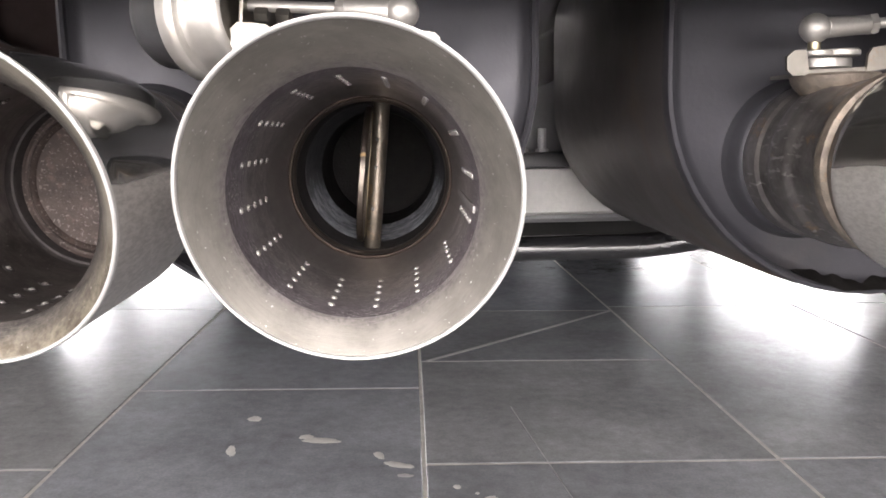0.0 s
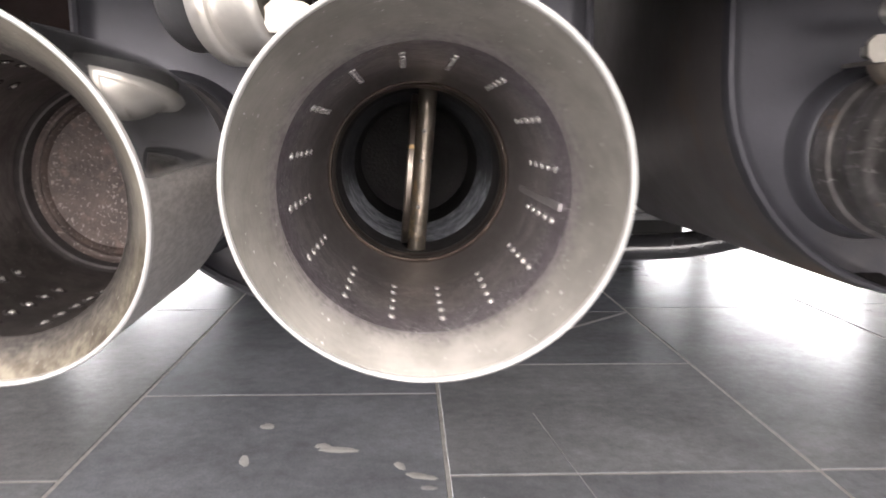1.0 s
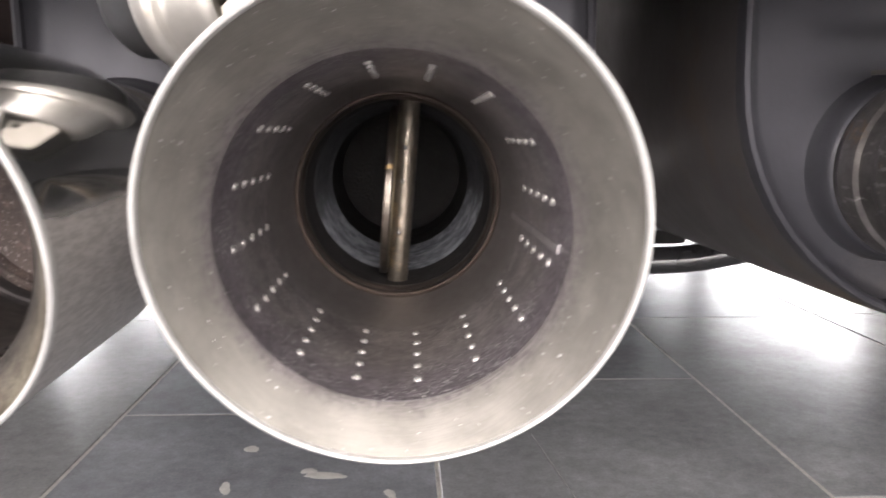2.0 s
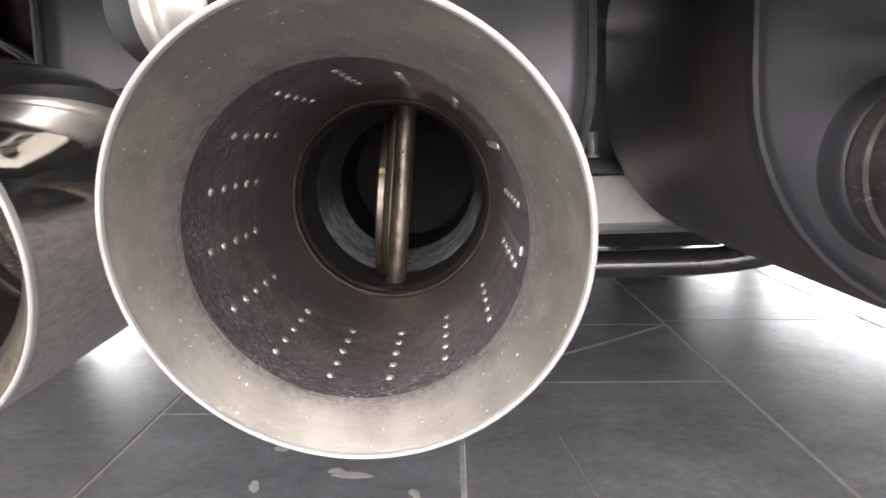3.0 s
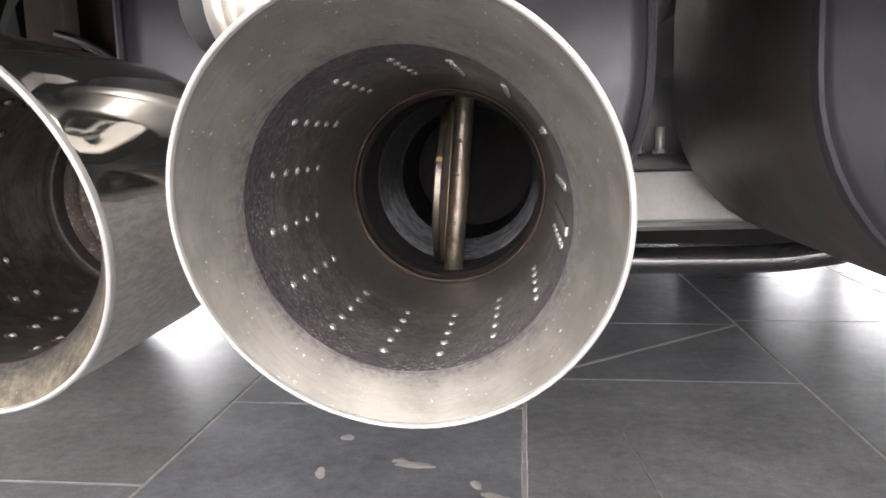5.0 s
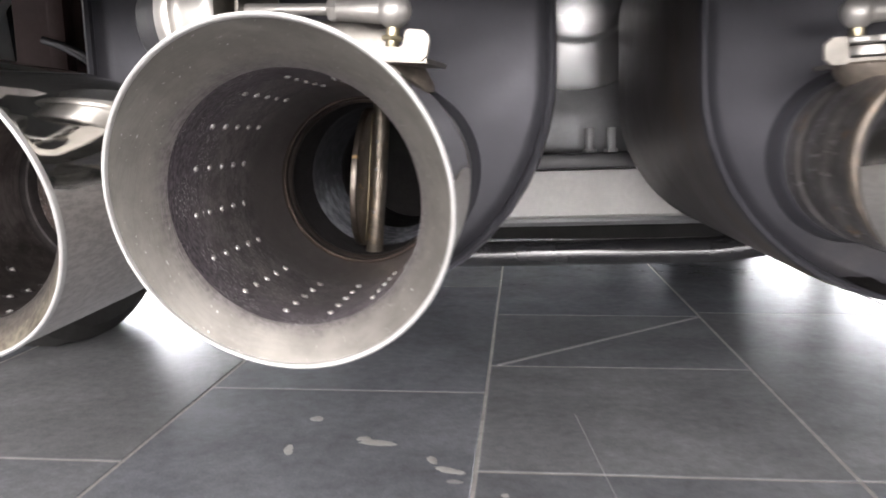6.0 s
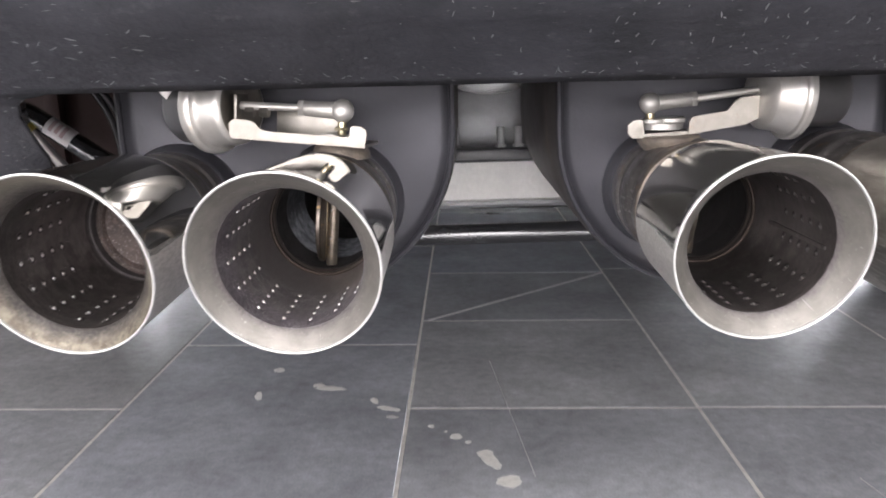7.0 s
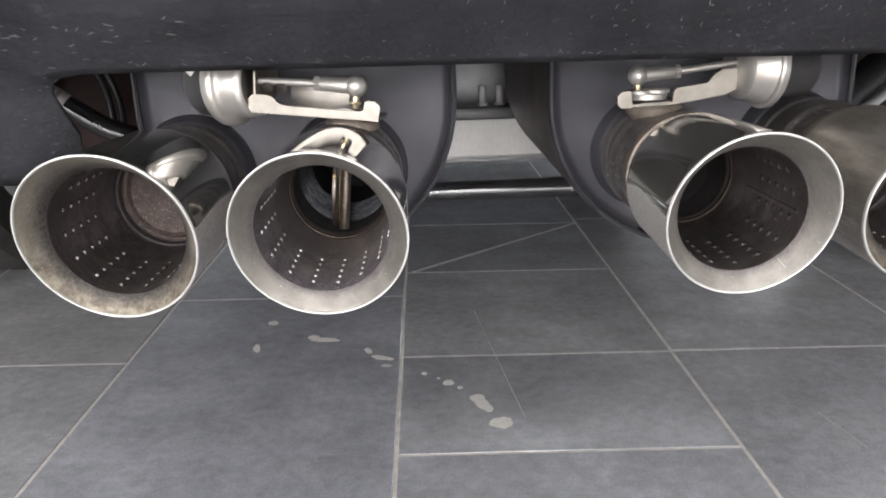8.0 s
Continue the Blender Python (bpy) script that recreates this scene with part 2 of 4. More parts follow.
TILE = slate("slate_tile", (0.221, 0.223, 0.227), (0.194, 0.204, 0.229))
GROUT = mat("grout", (0.44, 0.42, 0.385), (0.26, 0.248, 0.23), 60, (0.7, 0.9), bump=0.3)
PAINT_DRIP = mat("paint_drip", (0.50, 0.49, 0.46), (0.38, 0.375, 0.355), 160, (0.5, 0.7), bump=0.2)
FAINT = mat("faint_scuff", (0.275, 0.274, 0.272), (0.215, 0.214, 0.214), 60, (0.3, 0.4))
SCUFF = mat("scuff", (0.34, 0.335, 0.325), (0.25, 0.246, 0.24), 60, (0.4, 0.6))
DAMP = slate("damp_slate", (0.160, 0.163, 0.172), (0.150, 0.157, 0.174))
POLISHED = mat("polished_steel", (0.60, 0.59, 0.57), (0.49, 0.48, 0.46), 30, (0.03, 0.075), 0.97, 0.0, 420, stretch=(1, 0.25, 1), streaks=(0.30, 0.285, 0.265), streak_scale=(700, 50, 700),
               streak_cut=0.56, dull=(0.006, (0.56, 0.53, 0.51), (0.41, 0.39, 0.372), 0.40, 0.6))
WORN_STEEL = mat("worn_polished_steel", (0.58, 0.56, 0.53), (0.47, 0.445, 0.41), 30, (0.06, 0.10), 0.95, 0.0, 300, stretch=(1, 0.35, 1), streaks=(0.34, 0.32, 0.29), streak_scale=(900, 70, 900),
                 streak_cut=0.58, stain=(0.42, 0.38, 0.32), stain_scale=16, stain_cut=0.60, dull=(0.004, (0.54, 0.52, 0.49), (0.43, 0.41, 0.385), 0.40, 0.6))
DULL_STEEL = mat("dull_scratched_steel", (0.44, 0.41, 0.37), (0.22, 0.20, 0.175), 70, (0.30, 0.40), 0.85, 0.6, 200, stretch=(1, 0.3, 1), streaks=(0.66, 0.64, 0.60), streak_scale=(600, 60, 600),
                 streak_cut=0.54, stain=(0.25, 0.218, 0.185), stain_scale=30, stain_cut=0.56)
RIM_STEEL = mat("bare_rim_steel", (0.74, 0.73, 0.71), (0.60, 0.59, 0.57), 90, (0.35, 0.45), 0.6, 0.1, 600)
FLARE_STEEL = turned_steel("brushed_flare_steel", (0.244, 0.230, 0.209), (0.188, 0.177, 0.160), (0.46, 0.60), 0.8, soot=(0.060, 0.053, 0.054), reach=(0.58, 1.14), ragged=0.34, contrast=0.22,
                           specks=(0.58, 0.575, 0.555))
DIRTY_FLARE = turned_steel("sooty_flare_steel", (0.272, 0.249, 0.211), (0.207, 0.185, 0.152), (0.50, 0.66), 0.7, contrast=0.2, soot=(0.024, 0.021, 0.019), reach=(0.10, 0.90), ragged=0.40,
                           crust=((0.070, 0.056, 0.042), (0.255, 0.228, 0.178), 0.018), specks=(0.5, 0.49, 0.46), blots=45)
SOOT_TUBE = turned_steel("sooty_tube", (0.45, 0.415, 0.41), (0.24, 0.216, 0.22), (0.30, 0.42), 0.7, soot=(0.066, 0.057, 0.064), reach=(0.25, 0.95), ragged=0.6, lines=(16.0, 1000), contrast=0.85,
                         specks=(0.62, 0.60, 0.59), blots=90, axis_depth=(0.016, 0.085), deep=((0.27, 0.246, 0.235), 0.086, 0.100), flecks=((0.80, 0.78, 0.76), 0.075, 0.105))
FOUL_TUBE = turned_steel("fouled_tube", (0.17, 0.150, 0.145), (0.085, 0.074, 0.072), (0.32, 0.46), 0.5, soot=(0.024, 0.021, 0.020), reach=(0.30, 0.95), ragged=1.0, lines=(3.0, 700), contrast=0.6,
                         specks=(0.30, 0.28, 0.27), blots=90, axis_depth=(0.018, 0.075), crust=((0.018, 0.016, 0.015), (0.075, 0.067, 0.062), 0.026))
SOOT_RING = mat("soot_ring", (0.045, 0.040, 0.040), (0.08, 0.07, 0.068), 200, (0.6, 0.8), 0.4)
# dimples coloured paler than the bore to hold the torch's glints
DOT_GLINT = mat("glinting_dimple_steel", (0.66, 0.64, 0.62), (0.52, 0.50, 0.48), 300, (0.22, 0.32), 0.75)
FOUL_DOT = mat("sooted_dimple_steel", (0.045, 0.040, 0.038), (0.025, 0.022, 0.021), 300, (0.5, 0.65), 0.3)
SOOT_DARK = mat("black_soot", (0.022, 0.020, 0.020), (0.04, 0.036, 0.034), 60, (0.7, 0.9), 0, 0.4, 500)
CRUST = turned_steel("pale_soot_crust", (0.075, 0.076, 0.082), (0.035, 0.035, 0.038), (0.7, 0.9), 0.1, soot=(0.02, 0.02, 0.02), reach=(3, 4), crust=((0.17, 0.178, 0.20), (0.50, 0.52, 0.56), 0.015), blots=160)
BROWN_PLATE = mat("rust_brown_plate", (0.090, 0.066, 0.058), (0.036, 0.027, 0.025), 75, (0.5, 0.7), 0.3, 0.5, 500, stain=(0.120, 0.086, 0.073), stain_scale=160, stain_cut=0.56, specks=(0.175, 0.150, 0.136), speck_scale=800, speck_cut=0.61)
VALVE = mat("heat_tinted_valve", (0.24, 0.210, 0.18), (0.12, 0.104, 0.09), 90, (0.3, 0.5), 1, 0.2, 500,
            specks=(0.60, 0.42, 0.22), speck_scale=160, speck_cut=0.68)
SEAM = mat("grey_weld_seam", (0.40, 0.375, 0.375), (0.27, 0.25, 0.25), 90, (0.36, 0.45), 0.6, 0.2, 500)
LIP = mat("browned_steel_lip", (0.20, 0.172, 0.155), (0.12, 0.103, 0.096), 60, (0.28, 0.4), 0.9, 0.1, 500)
# brighter gold than the flap: torchlight put into the tinted shaft's colour
SHAFT = mat("torchlit_shaft", (0.36, 0.315, 0.26), (0.19, 0.162, 0.132), 110, (0.34, 0.5), 0.8, 0.5, 260,
            stain=(0.46, 0.35, 0.23), stain_scale=120, stain_cut=0.58)
PIPE = mat("dull_exhaust_pipe", (0.215, 0.200, 0.195), (0.095, 0.087, 0.085), 90, (0.28, 0.46), 0.8, 0.5, 160, streaks=(0.36, 0.345, 0.33), streak_scale=(300, 90, 300), streak_cut=0.60,
           stain=(0.34, 0.23, 0.14), stain_scale=45, stain_cut=0.60)
MUFFLER = mat("dark_muffler_steel", (0.070, 0.069, 0.079), (0.054, 0.053, 0.061), 9, (0.42, 0.58), 0.4, 0.12, 260,
              stain=(0.083, 0.078, 0.079), stain_scale=7, stain_cut=0.60)
MUFFLER_SIDE = mat("heat_tinted_muffler_side", (0.150, 0.134, 0.130), (0.108, 0.097, 0.096), 8, (0.40, 0.54), 0.7, 0.12, 260,
                   stain=(0.14, 0.105, 0.08), stain_scale=6, stain_cut=0.58)
ZINC = mat("nickel_plated_steel", (0.62, 0.60, 0.57), (0.53, 0.51, 0.475), 30, (0.36, 0.40), 0.75, 0.0, 500,
           stain=(0.48, 0.41, 0.32), stain_scale=60, stain_cut=0.64)
BRACKET = mat("plated_bracket_steel", (0.255, 0.240, 0.216), (0.180, 0.167, 0.148), 60, (0.36, 0.48), 1, 0.2, 240,
              stain=(0.20, 0.165, 0.13), stain_scale=80, stain_cut=0.60)
BALL_STEEL = mat("satin_steel", (0.46, 0.445, 0.42), (0.36, 0.345, 0.32), 60, (0.42, 0.52), 0.65, 0.2, 400)
CHROME = mat("polished_chrome", (0.86, 0.86, 0.87), (0.78, 0.78, 0.79), 20, (0.06, 0.12), 1.0, grain=0.1)
YELLOW = mat("yellow_plating", (0.62, 0.50, 0.10), (0.45, 0.36, 0.09), 90, (0.35, 0.45), 0.7)
BRASS = mat("yellow_zinc", (0.50, 0.44, 0.30), (0.38, 0.33, 0.23), 90, (0.3, 0.4), 1)
WELD = mat("heat_coloured_weld", (0.30, 0.255, 0.21), (0.16, 0.135, 0.115), 110, (0.45, 0.6), 0.7, 0.8, 260, stain=(0.42, 0.27, 0.16), stain_scale=60, stain_cut=0.6)
RUBBER = mat("black_rubber", (0.030, 0.029, 0.030), (0.045, 0.043, 0.044), 40, (0.45, 0.6), bump=0.15)
BLACK_METAL = mat("black_coated_metal", (0.026, 0.026, 0.028), (0.045, 0.044, 0.046), 20, (0.30, 0.42), bump=0.1)
PLASTIC = mat("grained_black_plastic", (0.017, 0.017, 0.020), (0.030, 0.030, 0.035), 26, (0.40, 0.60), 0, 0.5, 240, stretch=(0.7, 1, 1), streaks=(0.15, 0.148, 0.15), streak_scale=(150, 300, 620), streak_cut=0.685,
              worn_edge=(0.366, 0.380), specks=(0.14, 0.138, 0.14), speck_scale=330, speck_cut=0.785, stain=(0.040, 0.040, 0.045), stain_scale=75, stain_cut=0.60, spec=0.2, bump_depth=0.0016)
NICK = mat("scored_plastic", (0.175, 0.173, 0.178), (0.06, 0.06, 0.063), 40, (0.5, 0.65))
CAST = mat("cast_aluminium", (0.80, 0.785, 0.76), (0.72, 0.705, 0.68), 24, (0.5, 0.62), 0.4, 0.12, 200)
HOUSING = mat("grey_housing", (0.33, 0.33, 0.335), (0.25, 0.25, 0.255), 24, (0.35, 0.5), 0.4, 0.3, 300)
BARREL = mat("bright_cast_barrel", (0.86, 0.85, 0.84), (0.80, 0.79, 0.78), 24, (0.26, 0.27), 0.75, 0.0, 200, grain=0.1)
CAST_GREY = mat("grey_cast_aluminium", (0.74, 0.74, 0.74), (0.62, 0.62, 0.62), 24, (0.32, 0.45), 0.25, 0.3, 300)
SPRING = mat("black_bar_coating", (0.020, 0.020, 0.022), (0.034, 0.034, 0.036), 12, (0.13, 0.17), spec=0.9)
BODY = mat("black_car_paint", (0.015, 0.015, 0.017), (0.020, 0.020, 0.022), 3, (0.12, 0.2), coat=0.6)
UNDER = mat("black_underbody", (0.014, 0.014, 0.014), (0.024, 0.023, 0.022), 6, (0.6, 0.8), bump=0.2, spec=0.2)
SHIELD = mat("brown_black_shield", (0.026, 0.015, 0.014), (0.043, 0.026, 0.024), 12, (0.5, 0.7), bump=0.2, spec=0.15)
TYRE = mat("tyre_rubber", (0.028, 0.027, 0.026), (0.042, 0.040, 0.038), 18, (0.65, 0.85), bump=0.3)
LABEL = mat("paper_label", (0.66, 0.62, 0.61), (0.55, 0.52, 0.51), 60, (0.5, 0.6))
LABEL_INK = mat("label_ink", (0.42, 0.30, 0.30), (0.34, 0.25, 0.25), 60, (0.5, 0.6))
WALL = mat("white_wall", (0.78, 0.77, 0.75), (0.72, 0.71, 0.69), 1.5, (0.6, 0.8), bump=0.1)
CEIL = mat("white_ceiling", (0.80, 0.80, 0.79), (0.76, 0.76, 0.75), 2, (0.7, 0.9))
FRAME = mat("grey_window_frame", (0.30, 0.30, 0.31), (0.25, 0.25, 0.26), 10, (0.4, 0.5))
LAMP_GLOW = glow("lamp_diffuser", (1, 0.97, 0.92), 6)
DAYLIGHT = glow("daylight_backdrop", (0.93, 0.97, 1.0), WINDOW_GLOW)
# glow behind the unseen rear windows, part of the added fill
REAR_FILL_GLOW = glow("rear_fill_backdrop", (1.0, 0.97, 0.93), REAR_GLOW)
GLASS = bpy.data.materials.new("window_glass")
GLASS.use_nodes = True
gb = GLASS.node_tree.nodes["Principled BSDF"]
gb.inputs["Transmission Weight"].default_value, gb.inputs["Roughness"].default_value, gb.inputs["IOR"].default_value = 1.0, 0.0, 1.45


# ---- building helpers ----
def link_mesh(name, bm, material, smooth=False):
    me = bpy.data.meshes.new(name)
    bmesh.ops.recalc_face_normals(bm, faces=bm.faces)
    bm.to_mesh(me)
    bm.free()
    me.materials.append(material)
    if smooth:
        me.shade_smooth()
        me.set_sharp_from_angle(angle=radians(smooth if smooth > 1 else 35))
    return me


def part(name, bm, material, parent, label="", smooth=35):
    ob = new(name, link_mesh(name, bm, material, smooth))
    ob.parent = parent
    if label:
        tagged(ob, label)
    return ob


def thing(name, label, category, group="", kind="", at=None):
    ob = new(name)
    ob.empty_display_size = 0.05
    if at is not None:
        ob.matrix_world = at
    return tagged(ob, label, category, group, kind)


def solid(name, bm, material, label, category, group="", kind="", smooth=35):
    return tagged(new(name, link_mesh(name, bm, material, smooth)), label, category, group, kind)


def box(bm, x0, x1, y0, y1, z0, z1, bevel=0.0, m=None):
    r = bmesh.ops.create_cube(bm, size=1)
    bmesh.ops.transform(bm, verts=r["verts"], matrix=Matrix.Translation(((x0 + x1) / 2, (y0 + y1) / 2, (z0 + z1) / 2))
                        @ Matrix.Diagonal((x1 - x0, y1 - y0, z1 - z0, 1)))
    if bevel:
        es = {e for v in r["verts"] for e in v.link_edges}
        got = bmesh.ops.bevel(bm, geom=list(es), offset=bevel, segments=2, affect="EDGES", profile=0.6)
        vs = {v for f in got["faces"] for v in f.verts} | {v for v in r["verts"] if v.is_valid}
    else:
        vs = set(r["verts"])
    if m is not None:
        bmesh.ops.transform(bm, verts=list(vs), matrix=m)
    return bm


def revolve(profile, n=64, tilt=(0.0, 0.0), close=False, bm=None, m=None):
    """Rings round the local y axis. profile: (radius, y, weight of the slanted cut)."""
    bm = bm or bmesh.new()
    rings = []
    for r, s, *w in profile:
        k = w[0] if w else 0.0
        ring = []
        for i in range(n):
            a = 2 * math.pi * i / n
            x, z = r * math.cos(a), r * math.sin(a)
            p = Vector((x, s + k * (tilt[0] * x + tilt[1] * z), z))
            ring.append(bm.verts.new(m @ p if m is not None else p))
        rings.append(ring)
    pairs = list(zip(rings, rings[1:]))
    if close:
        pairs.append((rings[-1], rings[0]))
    for a, b in pairs:
        for i in range(n):
            j = (i + 1) % n
            bm.faces.new((a[i], a[j], b[j], b[i]))
    if not close:
        for ring, keep in ((rings[0], profile[0][0] < 1e-3), (rings[-1], profile[-1][0] < 1e-3)):
            if keep:
                bmesh.ops.remove_doubles(bm, verts=ring, dist=0.01 if len(ring) < 4 else 2.1e-3)
    return bm


def along(p, q):
    """The pose whose y axis runs from p to q."""
    d = Vector(q) - Vector(p)
    return Matrix.Translation(p) @ d.to_track_quat("Y", "Z").to_matrix().to_4x4()


def rod(bm, p, q, r, n=20, r2=None):
    d = (Vector(q) - Vector(p)).length
    r2 = r if r2 is None else r2
    return revolve([(0.0001, 0), (r * 0.92, 0), (r, min(0.0006, r * 0.2)), (r2, d - min(0.0006, r * 0.2)), (r2 * 0.92, d), (0.0001, d)], n, bm=bm, m=along(p, q))


def sphere(bm, c, r, n=20):
    got = bmesh.ops.create_uvsphere(bm, u_segments=n, v_segments=n // 2 + 2, radius=r)
    bmesh.ops.translate(bm, verts=got["verts"], vec=c)
    return bm


def extrude_xz(bm, outline, y0, y1, m=None):
    """A plate with an outline in x and z, from y0 to y1."""
    front = [bm.verts.new((x, y0, z)) for x, z in outline]
    back = [bm.verts.new((x, y1, z)) for x, z in outline]
    bm.faces.new(front)
    bm.faces.new(back[::-1])
    k = len(outline)
    for i in range(k):
        bm.faces.new((front[i], back[i], back[(i + 1) % k], front[(i + 1) % k]))
    if m is not None:
        bmesh.ops.transform(bm, verts=front + back, matrix=m)
    return bm


# ---- the room ----
X0, X1, Y0, Y1 = -5.2, 5.6, -5.0, 9.0
bm = bmesh.new()
box(bm, X0, X1, Y0, Y1, -0.15, -0.0006)
floor = solid("floor", bm, GROUT, "pale grey cement grout bed under dark floor tiles", "floor", kind="structure", smooth=0)
bm = bmesh.new()
box(bm, X0 - 0.2, X1 + 0.2, Y0 - 0.2, Y1 + 0.2, CEILING, CEILING + 0.2)
solid("ceiling", bm, CEIL, "plain white showroom ceiling", "ceiling", kind="structure", smooth=0)


def window_wall(name, length, m, outside=DAYLIGHT, head=2.2):
    """A wall with a row of tall showroom windows; it runs along local x, and its outer side is local +y."""
    base = thing(name, "white showroom wall with a row of tall windows", "wall", kind="structure", at=m)
    bays = 5
    pitch = length / bays
    bm = bmesh.new()
    box(bm, 0, length, 0, 0.2, 0, 0.12)
    box(bm, 0, length, 0, 0.2, head, CEILING)
    for i in range(bays + 1):
        c = min(max(i * pitch, 0.1), length - 0.1)
        box(bm, c - 0.1, c + 0.1, 0.002, 0.198, 0.12, head)
    part("wall", bm, WALL, base, smooth=0)
    for i in range(bays):
        a, b = i * pitch + 0.1 + 0.1 * (i == 0), (i + 1) * pitch - 0.1 - 0.1 * (i == bays - 1)
        bm = bmesh.new()
        box(bm, a, b, 0.07, 0.13, 0.12, 0.17)
        box(bm, a, b, 0.07, 0.13, head - 0.05, head)
        box(bm, a, a + 0.05, 0.07, 0.13, 0.17, head - 0.05)
        box(bm, b - 0.05, b, 0.07, 0.13, 0.17, head - 0.05)
        fr = part("window_frame", bm, FRAME, base, smooth=0)
        bm = bmesh.new()
        box(bm, a + 0.05, b - 0.05, 0.098, 0.104, 0.17, head - 0.05)
        pane = part("pane", bm, GLASS, fr, smooth=0)
        pane.visible_shadow = False
    bm = bmesh.new()
    box(bm, -0.3, length + 0.3, 0.7, 0.72, -0.2, CEILING + 0.2)
    solid("backdrop", bm, outside, "pale glow outside the showroom windows", "backdrop", kind="structure", smooth=0).matrix_world = m


def plain_wall(name, x0, x1, y0, y1):
    bm = bmesh.new()
    box(bm, x0, x1, y0, y1, 0, CEILING)
    solid(name, bm, WALL, "plain white painted showroom wall", "wall", kind="structure", smooth=0)


window_wall("wall_north", X1 - X0, pose(X0, Y1, 0))
plain_wall("wall_east", X1, X1 + 0.2, Y0, Y1)
plain_wall("wall_west", X0 - 0.2, X0, Y0, Y1)
# unseen window wall behind the camera, added to carry the fill light
window_wall("wall_south", X1 - X0, pose(X1, Y0, 0, 0, 0, 180), REAR_FILL_GLOW, 2.8)
lamp_base = None
for lx in (-2.6, 0.25, 3.1):
    for ly in (-3.4, -1.2, 2.6, 6.0):
        m = pose(lx, ly, CEILING)
        if lamp_base is None:
            lamp_base = thing("ceiling_light", "flat white rectangular ceiling light, switched on", "ceiling light", "ceiling lights", at=m)
            bm = bmesh.new()
            box(bm, -0.63, 0.63, -0.33, 0.33, -0.03, 0.0, 0.004)
            part("housing", bm, FRAME, lamp_base)
            bm = bmesh.new()
            box(bm, -0.6, 0.6, -0.3, 0.3, -0.036, -0.0305)
            part("diffuser", bm, LAMP_GLOW, lamp_base, smooth=0)
        else:
            copy_thing(lamp_base, m)

# ---- the car's shell, over the exhaust ----
CX = 0.2545   # the car's middle line
car = thing("car", "black sports car standing over the tiles", "car")


def car_shell():
    side = [(0.50, 0.53), (0.44, 0.60), (0.42, 0.78), (0.50, 0.93), (1.3, 0.98), (2.1, 1.22), (2.6, 1.23), (3.3, 0.93), (4.5, 0.72),
            (4.85, 0.55), (4.83, 0.24), (1.40, 0.21), (1.34, 0.54)]
    bm = bmesh.new()
    cols = []
    for x, k in ((-0.92, 0.80), (-0.86, 0.93), (-0.7, 1.0), (0.7, 1.0), (0.86, 0.93), (0.92, 0.80)):
        cols.append([bm.verts.new((CX + x, y if k == 1 else 2.6 + (y - 2.6) * (0.9 + 0.1 * k), 0.21 + (z - 0.21) * (k if z > 0.6 else 1))) for y, z in side])
    for a, b in zip(cols, cols[1:]):
        for i in range(len(side)):
            j = (i + 1) % len(side)
            bm.faces.new((a[i], a[j], b[j], b[i]))
    bm.faces.new(cols[0])
    bm.faces.new(cols[-1][::-1])
    return bm


part("body", car_shell(), BODY, car, "glossy black painted body", smooth=40)
bm = bmesh.new()
box(bm, CX - 0.80, CX + 0.80, 0.56, 4.6, 0.535, 0.56)
# low boxes, stepped at the right, added to block window glare on the tiles
box(bm, CX - 0.62, 0.560, 1.46, 4.6, 0.130, 0.215, 0.01)
box(bm, 0.560, CX + 0.62, 1.46, 4.6, 0.147, 0.215, 0.01)
part("underbody", bm, UNDER, car, "dull black underbody panels")
for wx, wy in ((-0.82, 1.35), (0.82, 1.35), (-0.80, 4.05), (0.80, 4.05)):
    m = pose(CX + wx - 0.14, wy, 0.320, 0, 0, -90)
    wheel_tyre = [(0.235, 0.01), (0.30, 0.0), (0.322, 0.012), (0.33, 0.035), (0.33, 0.245), (0.322, 0.268), (0.30, 0.28), (0.235, 0.27)]
    w = part("wheel", revolve([(0.20, 0.03), (0.232, 0.02), (0.232, 0.26), (0.20, 0.25)], 48, close=True, m=m), CAST_GREY, car)
    bm = revolve(wheel_tyre, 96, close=True, m=m)
    for v in bm.verts:
        v.co.z = max(v.co.z, 0.0)
    part("tyre", bm, TYRE, w, "black rubber tyre")
    bm = bmesh.new()
    for k in range(5):
        box(bm, -0.03, 0.03, 0.12, 0.15, 0.0, 0.215, 0.006, m @ pose(0, 0, 0, 0, 72 * k, 0))
    revolve([(0.0001, 0.11), (0.06, 0.11), (0.065, 0.15), (0.0001, 0.16)], 24, bm=bm, m=m)
    part("spokes", bm, CAST_GREY, w)


# ---- rear bumper ----
def bumper_y(z):
    """How far forward the bumper's skin lies at a height."""
    pts = ((0.27, 0.575), (0.30, 0.550), (0.33, 0.530), (0.366, 0.512), (0.39, 0.487), (0.408, 0.466), (0.413, 0.4625), (0.47, 0.446), (0.56, 0.430), (0.72, 0.430), (0.80, 0.45))
    for (za, ya), (zb, yb) in zip(pts, pts[1:]):
        if z <= zb:
            return ya + (yb - ya) * (z - za) / (zb - za)
    return pts[-1][1]


